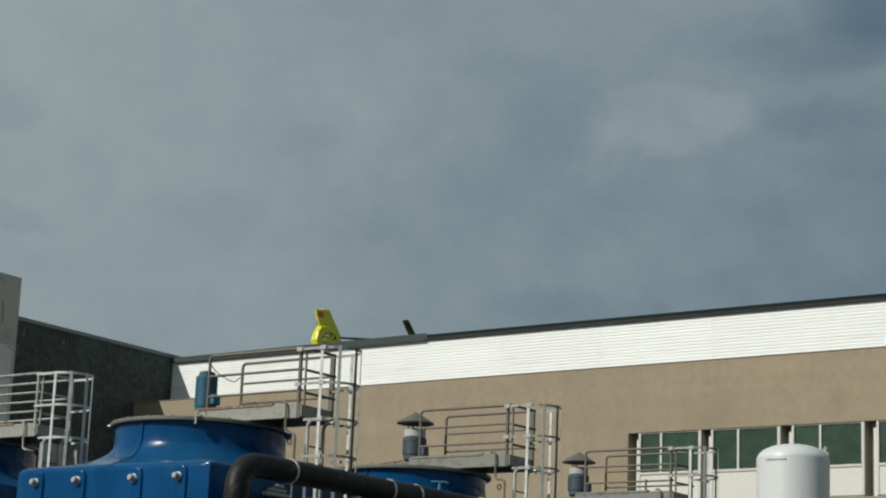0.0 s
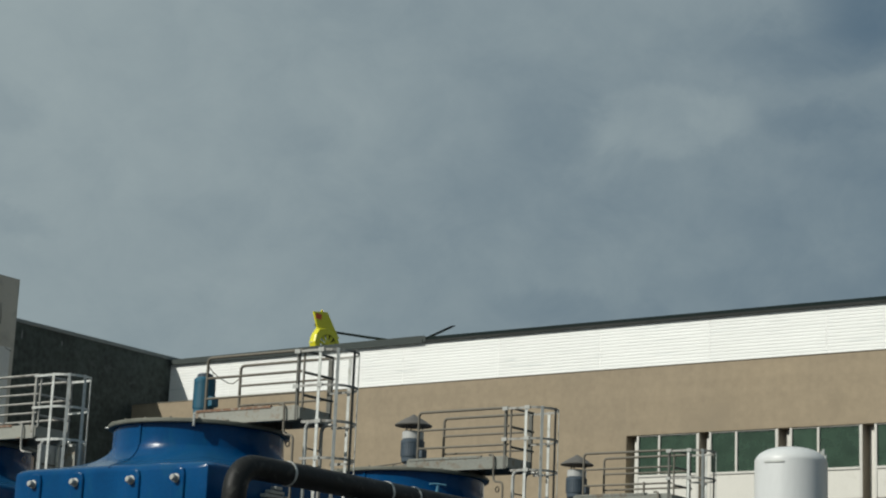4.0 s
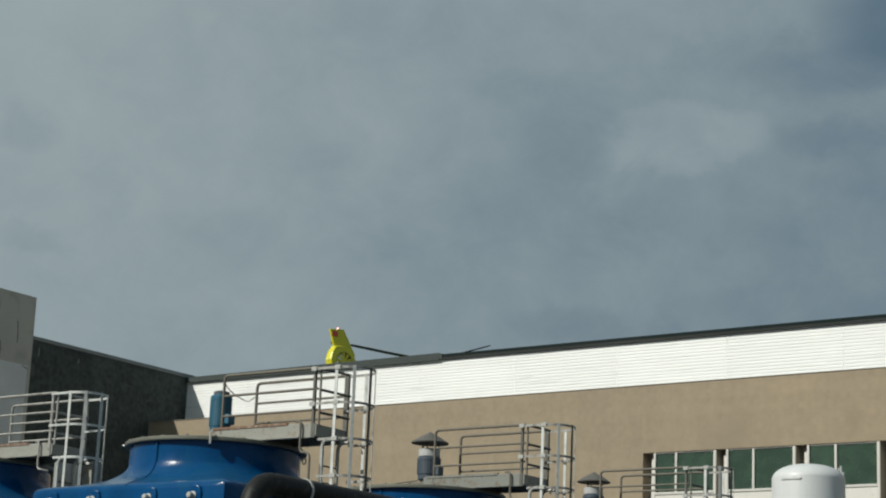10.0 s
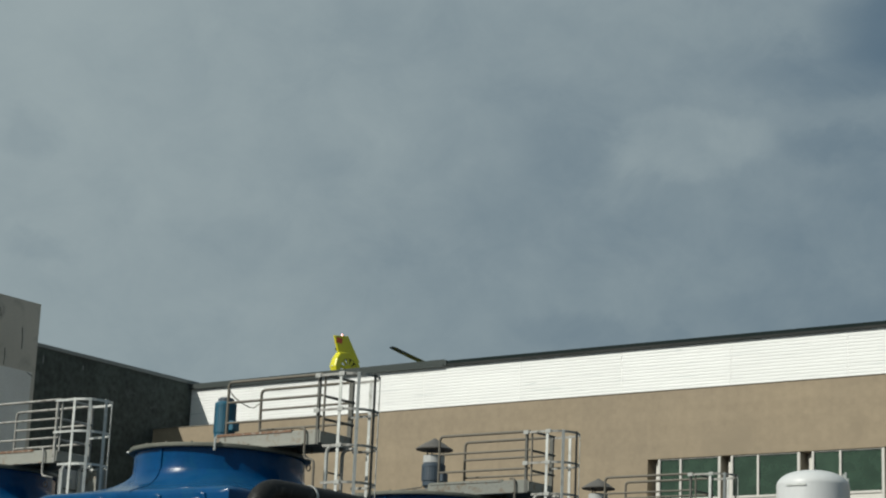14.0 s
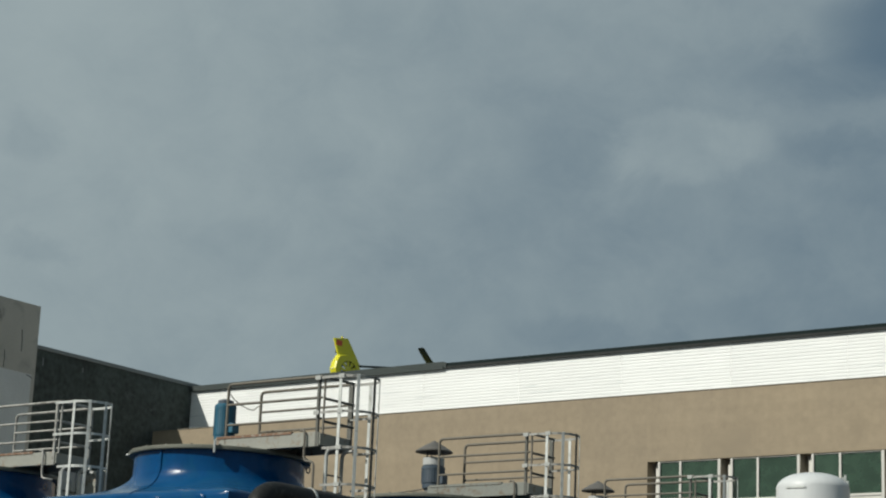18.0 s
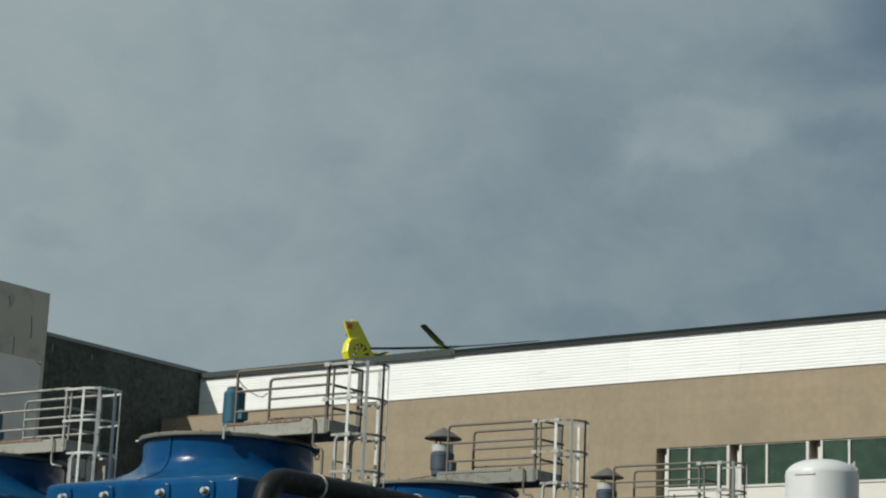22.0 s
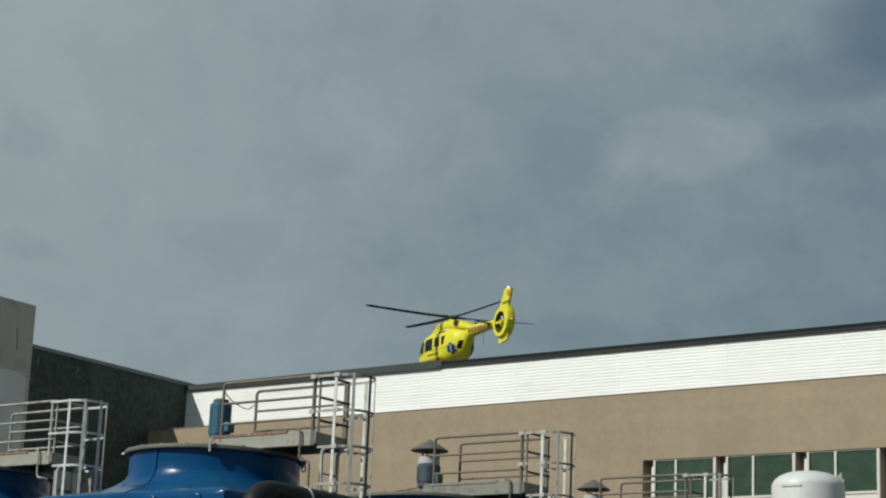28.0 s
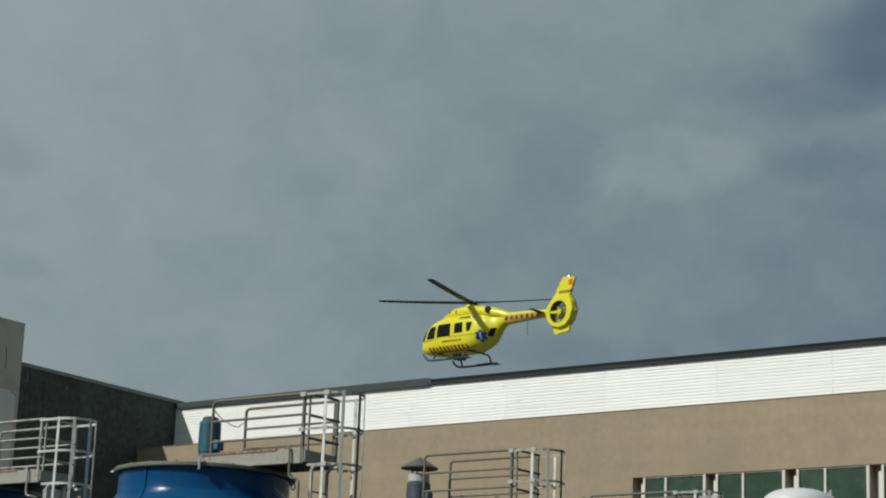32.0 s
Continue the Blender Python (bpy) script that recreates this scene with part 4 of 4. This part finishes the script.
for s in (1, -1):
    part("exhaust", tube([(-1.6, s * 0.3, 2.63), (-1.98, s * 0.63, 2.66)], 0.18, 18), M_SHAFT, helicopter, "black engine exhaust")
    part("intake", tube([(0.9, s * 0.4, 2.72), (1.1, s * 0.54, 2.74)], 0.12, 16), M_SHAFT, helicopter)
    # windows: stations below front, back, above front, back
    hull_patch("cockpit_window", (2.58, 1.84, 2.3, 1.78), (1.34, 2.02), s, M_CABIN_GLASS, "dark cockpit side window")
    hull_patch("cabin_window", (1.64, 0.6, 1.6, 0.6), (1.38, 2.09), s, M_CABIN_GLASS, "dark cabin window")
    hull_patch("cabin_window", (0.28, -0.37, 0.28, -0.33), (1.5, 2.06), s, M_CABIN_GLASS, "dark cabin window")
    hull_patch("cabin_window", (-0.68, -0.92, -0.62, -1.06), (1.53, 2.02), s, M_CABIN_GLASS, "small dark cabin window")
    hull_patch("rear_window", (-1.9, -2.13, -2.11, -2.4), (1.21, 1.65), s, M_CABIN_GLASS, "dark slanted rear door window")
    hull_patch("door_seam", (1.74, 1.725, 1.72, 1.705), (0.8, 2.25), s, M_LETTER, lift=0.006)
    hull_patch("door_seam", (0.44, 0.42, 0.44, 0.42), (0.9, 2.25), s, M_LETTER, lift=0.004)
    hull_patch("door_rail", (0.38, -1.35, 0.38, -1.35), (1.33, 1.36), s, M_LIME, "thin sliding door rail", 0.03)
    # slanted warning stripes along the sill and the boom
    for k in range(11):
        x = 2.33 - 0.285 * k
        hull_patch("warning_stripe", (x - 0.1, x - 0.26, x, x - 0.16), (0.58, 0.86), s, M_RED if k % 4 == 2 else M_MAROON, "dark red slanted stripe")
    hull_patch("sill_stripe", (2.2, -0.9, 2.2, -0.9), (0.56, 0.6), s, M_RED, "thin red line")
    hull_patch("nose_stripe", (2.85, 1.95, 2.8, 1.95), (1.24, 1.28), s, M_RED, "thin red line")
    hull_patch("boom_band", (-2.9, -5.5, -2.9, -5.5), (2.0, 2.26), s, M_CREAM, "pale orange band along the boom", 0.006)
    for k in range(7):
        x = -2.98 - 0.365 * k
        hull_patch("boom_stripe", (x, x - 0.2, x - 0.08, x - 0.15), (2.015, 2.235), s, M_MAROON, "dark red block on the boom", 0.016)
    for k in range(10):
        x = 1.16 - 0.15 * k
        hull_patch("lettering_bar", (x, x - 0.11, x, x - 0.11), (1.07, 1.15), s, M_LETTER, "dark olive bar of lettering")
    for x in (1.62, 0.62):
        hull_patch("warning_mark", (x, x - 0.1, x, x - 0.1), (1.3, 1.36), s, M_RED, "small red mark under the window")
    # six-armed medical star
    star = bmesh.new()
    for k in range(3):
        a = math.pi / 3 * k
        grid = []
        for i in range(9):
            row = []
            for j in range(4):
                u, v = (j / 3 - 0.5) * 0.19, (i / 8 - 0.5) * 0.62
                x, z = -1.6 + u * math.cos(a) + v * math.sin(a), 1.24 - u * math.sin(a) + v * math.cos(a)
                row.append(star.verts.new((x, s * skin(x, z, 0.014 + 0.003 * k), z)))
            grid.append(row)
        for p, q in zip(grid, grid[1:]):
            for j in range(3):
                star.faces.new((p[j], p[j + 1], q[j + 1], q[j]))
    bmesh.ops.solidify(star, geom=star.faces[:], thickness=0.012)
    st = part("medical_star", star, M_SIGN_BLUE, helicopter, "blue six-armed medical star")
    rod = hull_patch("rod", (-1.57, -1.63, -1.57, -1.63), (1.04, 1.43), s, M_FILM_WHITE, "white rod", 0.032)
    rod.parent = st
    for k in range(5):
        x = -0.02 - 0.17 * k
        hull_patch("registration_bar", (x, x - 0.12, x, x - 0.12), (2.25, 2.4), s, M_LETTER, "dark bar of lettering")
    part("cowl_mark", box(-0.06, 0.06, -0.012, 0.012, -0.1, 0.1), M_LETTER, helicopter, "small dark mark on the cowling").matrix_basis = pose(0.45, s * 0.655, 2.73, 0, 0, 0)
hull_patch("insignia", (-0.84, -1.08, -0.84, -1.08), (2.26, 2.5), 1, M_FILM_WHITE, "pale square emblem under the cowling")
part("nose_sensor", lathe([(0.09, -0.05), (0.1, 0.02), (0.05, 0.07)], 14), M_MAROON, helicopter, "dark sensor on the nose").matrix_basis = pose(3.43, 0, 1.12, 0, 90, 0)
# windscreen halves
for s in (1, -1):
    hull_patch("windscreen", (3.26, 2.8, 2.95, 2.5), (1.32, 1.94), s, M_CABIN_GLASS, "dark windscreen half")

# tail: duct shroud with a ridge round its middle, thin fin above, stub below, fan
SHROUD = ((0.97, 0.2), (0.97, -0.12), (0.8, -0.45), (0.42, -0.76), (-0.1, -0.87), (-0.56, -0.77), (-0.88, -0.45), (-1.03, 0.05), (-0.92, 0.5), (-0.68, 0.86), (0.0, 0.98), (0.6, 0.72))


def shroud_edge(a):
    d = (math.cos(a), math.sin(a))
    for (x0, z0), (x1, z1) in zip(SHROUD, SHROUD[1:] + SHROUD[:1]):
        ex, ez = x1 - x0, z1 - z0
        den = d[0] * ez - d[1] * ex
        if abs(den) < 1e-9:
            continue
        t = (x0 * ez - z0 * ex) / den
        u = (x0 * d[1] - z0 * d[0]) / den
        if t > 0 and -1e-6 <= u <= 1 + 1e-6:
            return t
    return 1.0


angles = sorted([2 * math.pi * k / 72 for k in range(72)] + [math.atan2(z, x) % (2 * math.pi) for x, z in SHROUD])
loops = []
for a in angles:
    r = shroud_edge(a)
    c, s = math.cos(a), math.sin(a)
    back = min(1.0, max(0.0, 0.5 - 0.9 * math.cos(a - radians(40))))
    thick = 0.19 + 0.06 * back
    loops.append([(FAN_AT[0] + q * c, y, FAN_AT[2] + q * s) for q, y in
                  ((0.6, thick - 0.03), (0.64, thick + 0.005), (max(0.67, r - 0.07 + 0.03 * back), thick), (r - 0.01, thick - 0.05), (r, 0.0), (r - 0.01, 0.05 - thick), (max(0.67, r - 0.07 + 0.03 * back), -thick), (0.64, -thick - 0.005), (0.6, 0.03 - thick))])
part("duct_shroud", rings(loops + [loops[0]], False), M_LIME, helicopter, "lime-yellow shroud around the tail fan", smooth=True)
fin = bmesh.new()
FIN = ((0.86, 0.5), (-0.04, 1.88), (-1.0, 1.78), (-0.66, 0.84), (-0.6, 0.66), (0.3, 0.6))
rings([[(FAN_AT[0] + x * q + o, y, FAN_AT[2] + z + g) for x, z in FIN] for y, q, o, g in
       ((-0.075, 0.94, -0.02, -0.012), (-0.045, 1.0, 0, 0), (0.045, 1.0, 0, 0), (0.075, 0.94, -0.02, -0.012))], True, fin)
# the upper fin is set at an angle to the boom
OFFSET = pose(FAN_AT[0] - 0.4, 0, 0, 0, 0, -5) @ pose(0.4 - FAN_AT[0], 0, 0)
part("tail_fin", fin, M_LIME, helicopter, "lime-yellow swept upper fin").matrix_basis = OFFSET
part("ventral_fin", prism([(FAN_AT[0] + x, FAN_AT[2] + z) for x, z in ((0.5, -0.66), (0.3, -1.18), (-0.7, -1.04), (-0.72, -0.64))], -0.06, 0.06), M_LIME, helicopter, "yellow stub fin below the fan")
part("tail_light", lathe([(0.045, 0), (0.04, 0.04), (0.015, 0.06)], 12), M_FILM_WHITE, helicopter, "small white tail light").matrix_basis = pose(FAN_AT[0] - 1.02, 0, FAN_AT[2] + 0.05, 0, -90, 0)
for s in (1, -1):
    wide = 0.15 if s > 0 else 0.2
    part("flag_patch", box(-wide, wide, -0.012, 0.012, -0.15, 0.15), M_RED, helicopter, "orange-red square on the fin").matrix_basis = OFFSET @ pose(-7.6 + wide, s * 0.074, 3.66, 0, 6, 0)
for k in range(5):
    part("registration_bar", box(-0.07, 0.07, -0.012, 0.012, -0.08, 0.08), M_LETTER, helicopter, "dark bar of lettering").matrix_basis = OFFSET @ pose(-6.68 - 0.195 * k, 0.074, 3.18, 0, 6, 0)
BEACON_AT, BEACON_SIDE = (-7.15, 0.0, 3.93), 180.0
part("beacon_socket", lathe([(0.07, 0), (0.07, 0.03), (0.03, 0.035)], 14), M_SHAFT, helicopter).location = BEACON_AT
beacon = part("beacon", box(-0.05, 0.03, -0.055, 0.055, 0.03, 0.13, 0.01), M_LIME, helicopter, "turning beacon on the fin")
part("beacon_lamp", box(0.03, 0.036, -0.05, 0.05, 0.035, 0.125), M_FLASH, beacon, "lit face of the beacon")
beacon.location = BEACON_AT
part("duct_rim", lathe([(0.6, -0.215), (0.63, -0.215), (0.645, -0.19), (0.645, 0.19), (0.63, 0.215), (0.6, 0.215), (0.6, -0.215)], 56, caps=False), M_LIME, helicopter, "raised yellow rim of the fan duct").matrix_basis = pose(*FAN_AT, 90, 0, 0)
part("duct_liner", lathe([(0.598, -0.215), (0.598, 0.215), (0.575, 0.215), (0.575, -0.215), (0.598, -0.215)], 48, caps=False), M_LINER, helicopter, "dark duct lining").matrix_basis = pose(*FAN_AT, 90, 0, 0)
fan_hub = tube([(0, -0.12, 0), (0, 0.16, 0)], 0.15, 20)
tail_fan = part("tail_fan", fan_hub, M_LIME, helicopter, "ducted tail fan")
tail_fan.location = FAN_AT
for k in range(10):
    part("fan_blade", box(0.13, 0.565, -0.012, 0.012, -0.032, 0.032), M_FAN, tail_fan).matrix_basis = pose(0, 0, 0, 0, 36 * k, 0) @ pose(0, 0, 0, 35, 0, 0)
for k in range(10):
    part("stator_vane", prism(((0.2, -0.045), (0.585, -0.105), (0.585, 0.105), (0.2, 0.045)), -0.2, -0.15), M_LIME, helicopter).matrix_basis = pose(*FAN_AT, 0, 36 * k + 12, 0)
part("stator_hub", tube([(0, -0.21, 0), (0, -0.14, 0)], 0.21, 20), M_LIME, helicopter).location = FAN_AT
part("fan_strut", box(-0.05, 0.57, 0.14, 0.2, -0.06, 0.06), M_LIME, helicopter).location = FAN_AT
for s in (1, -1):
    part("stabiliser", rings([[(x + c, s * y, 2.2), (x, s * y, 2.235), (x - c, s * y, 2.2), (x, s * y, 2.165)] for x, y, c in ((-5.5, 0.14, 0.25), (-5.6, 0.7, 0.21), (-5.7, 1.2, 0.16))], True), M_SKID, helicopter, "dark horizontal stabiliser")
part("antenna", tube([(-4.35, 0, 2.02), (-4.4, 0, 1.15)], 0.014, 6), M_SKID, helicopter)
part("searchlight", box(0.35, 0.95, -0.28, 0.28, 0.2, 0.52, 0.05), M_SKID, helicopter, "dark pod under the belly")
part("antenna", tube([(1.5, 0.2, 2.62), (1.42, 0.2, 2.82)], 0.02, 6), M_FILM_WHITE, helicopter)
# skids
for s in (1, -1):
    part("skid", tube([(-1.15, s * 1.12, 0.06), (0.0, s * 1.12, 0.05), (1.6, s * 1.12, 0.06), (1.95, s * 1.12, 0.12), (2.2, s * 1.12, 0.28), (2.36, s * 1.12, 0.46)], 0.058, 10), M_SKID, helicopter, "dark landing skid", smooth=True)
    part("skid_plate", box(-1.3, -0.8, s * 1.12 - 0.16, s * 1.12 + 0.16, 0.0, 0.03, 0.008), M_SKID, helicopter)
    part("step_plate", box(-0.9, 0.4, s * 1.12 - 0.09, s * 1.12 + 0.09, 0.1, 0.125), M_SKID, helicopter)
for x in (1.55, -0.7):
    part("cross_tube", tube([(x, -1.12, 0.07), (x, -1.0, 0.34), (x, -0.84, 0.5), (x, 0, 0.53), (x, 0.84, 0.5), (x, 1.0, 0.34), (x, 1.12, 0.07)], 0.05, 10), M_SKID, helicopter, smooth=True)
# main rotor
part("mast_fairing", lathe([(0.38, 2.95), (0.31, 3.1), (0.25, 3.19)], 20), M_LIME, helicopter, "yellow fairing round the mast", smooth=True)
part("mast", lathe([(0.14, 3.05), (0.1, 3.25)], 20), M_SKID, helicopter)
rotor = part("main_rotor", lathe([(0.12, -0.14), (0.3, -0.06), (0.32, 0.04), (0.16, 0.1), (0.08, 0.16)], 24), M_BLADE, helicopter, "dark four-bladed rotor head")
rotor.location = (0, 0, HUB_Z)
loops = []
for r, c, t, z in ((0.25, 0.09, 0.1, 0), (0.8, 0.1, 0.07, 0.0), (1.1, 0.19, 0.045, 0.0), (3.0, 0.18, 0.035, 0.02), (4.8, 0.17, 0.03, 0.06), (REACH - 0.25, 0.165, 0.025, 0.075), (REACH, 0.12, 0.02, 0.08)):
    loops.append([(r, q * c, z + h * t + 0.15 * q * c) for q, h in ((-1.1, 0), (-0.4, 1), (0.6, 1), (1.1, 0), (0.5, -0.6), (-0.6, -0.6))])
blade_mesh = None
for k in range(4):
    if blade_mesh is None:
        ob = part("rotor_blade", rings(loops, True), M_BLADE, rotor)
        blade_mesh = ob.data
    else:
        ob = new("rotor_blade", blade_mesh)
        ob.parent = rotor
    ob.matrix_basis = pose(0, 0, 0.02, 0, -CONE, 90 * k)


def motions():
    # seconds; mast-foot place, heading, nose-up and right bank in degrees
    flight = [
        (0.00, -68.161, 94.049, 19.851, 79.53, 0.00, 0.00),
        (17.00, -68.161, 94.049, 19.851, 79.53, 0.00, 0.00),
        (20.00, -68.131, 94.115, 19.978, 79.52, 0.80, 0.00),
        (21.00, -68.050, 94.115, 20.162, 79.52, 1.60, -0.80),
        (22.00, -67.888, 94.150, 20.368, 79.69, 2.60, -2.20),
        (22.50, -67.912, 94.116, 20.566, 79.89, 2.40, -1.20),
        (23.00, -67.903, 94.062, 20.772, 80.49, 2.20, -1.00),
        (23.50, -67.884, 94.012, 20.990, 81.71, 2.60, -1.50),
        (24.00, -67.717, 94.068, 21.159, 86.00, 3.70, -3.00),
        (24.30, -67.655, 94.068, 21.337, 89.40, 4.20, -3.00),
        (24.60, -67.540, 94.083, 21.491, 94.50, 4.00, -4.00),
        (25.00, -67.411, 94.203, 21.561, 100.71, 2.80, -3.50),
        (25.50, -67.204, 94.307, 21.828, 110.60, 2.60, -4.00),
        (27.50, -66.834, 94.410, 22.619, 144.30, 2.00, -1.00),
        (28.00, -66.912, 94.277, 22.775, 150.20, 2.00, 0.00),
        (28.50, -66.354, 93.461, 22.585, 156.70, 2.00, 0.00),
        (29.00, -65.755, 92.656, 22.546, 163.32, 2.40, 0.00),
        (29.50, -65.307, 92.309, 22.683, 165.80, 2.60, 0.00),
        (30.00, -64.867, 91.985, 22.751, 167.94, 2.80, 0.00),
        (30.50, -64.044, 91.314, 22.812, 168.78, 3.20, 0.00),
        (31.00, -63.127, 90.477, 22.794, 169.63, 3.60, 0.00),
        (31.30, -62.801, 90.260, 22.921, 170.00, 3.00, 0.00),
        (31.60, -62.343, 89.895, 23.036, 170.00, 2.60, 0.00),
        (31.80, -61.877, 89.573, 23.054, 168.99, 2.30, 0.00),
        (32.00, -61.460, 89.209, 23.092, 168.82, 2.00, 0.00),
    ]
    walk(helicopter, [(t, pose(x, y, z, 0, 0, h) @ pose(0, 0, 0, b, -p, 0)) for t, x, y, z, h, p, b in flight])
    # the main rotor turns left, about 383 turns a minute: blade bearing in the body, in degrees
    turns = [
        (0.0, 40.2),
        (1.0, 2364.4),
        (2.0, 4685.0),
        (3.0, 7008.4),
        (6.0, 14001.4),
        (7.0, 16333.0),
        (8.0, 18657.4),
        (9.0, 20978.6),
        (10.0, 23302.4),
        (11.0, 25631.0),
        (12.0, 27956.4),
        (13.0, 30279.6),
        (14.0, 32600.6),
        (17.0, 39576.4),
        (18.0, 41888.2),
        (19.0, 44201.8),
        (20.0, 46521.4),
        (21.0, 48836.4),
        (22.0, 51153.2),
        (23.0, 53472.4),
        (24.0, 55791.5),
        (25.0, 58106.3),
        (25.5, 59266.1),
        (27.5, 63914.7),
        (28.0, 65074.3),
        (28.5, 66236.3),
        (29.0, 67394.0),
        (30.0, 69718.9),
        (31.0, 72041.3),
        (32.0, 74362.2),
    ]
    # the disc's lean on the mast: seconds, forward and right in degrees
    leans = [(0.0, -0.6, 0.0), (14.0, -0.6, 0.0), (18.0, 0.0, 0.0), (20.0, 0.3, 0.0), (22.0, 1.5, 0.2), (23.0, 1.4, 0.3), (24.0, 0.4, 0.0), (25.0, 1.3, 0.6), (25.5, 0.9, 1.1), (27.5, 0.4, -2.0),
             (28.0, 0.2, -2.0), (29.0, 0.5, -1.9), (30.0, 1.3, -0.2), (31.0, 1.4, -0.1), (32.0, -1.0, -0.5)]
    rows = []
    for k in range(32 * FPS + 1):
        turn = float(np.interp(k / FPS, *zip(*turns)))
        fore, side = (float(np.interp(k / FPS, [r[0] for r in leans], [r[n] for r in leans])) for n in (1, 2))
        rows.append((k / FPS, pose(0, 0, HUB_Z, side, fore, 0) @ pose(0, 0, 0, 0, 0, turn)))
    walk(rotor, rows)
    walk(tail_fan, [(k / FPS, pose(*FAN_AT, 0, 76.0 * k, 0)) for k in range(32 * FPS + 1)])
    # the beacon's lit face swings round to the viewer at each flash
    flashes = (3.0, 10.0, 14.0, 21.0, 22.5, 28.0, 30.8, 32.0)
    rows = []
    for k in range(32 * FPS + 1):
        near = min(abs(k / FPS - f) for f in flashes)
        rows.append((k / FPS, pose(*BEACON_AT, 0, 0, BEACON_SIDE + 60.0 * min(3.0, max(0.0, near * FPS - 3.0)))))
    walk(beacon, rows)


motions()
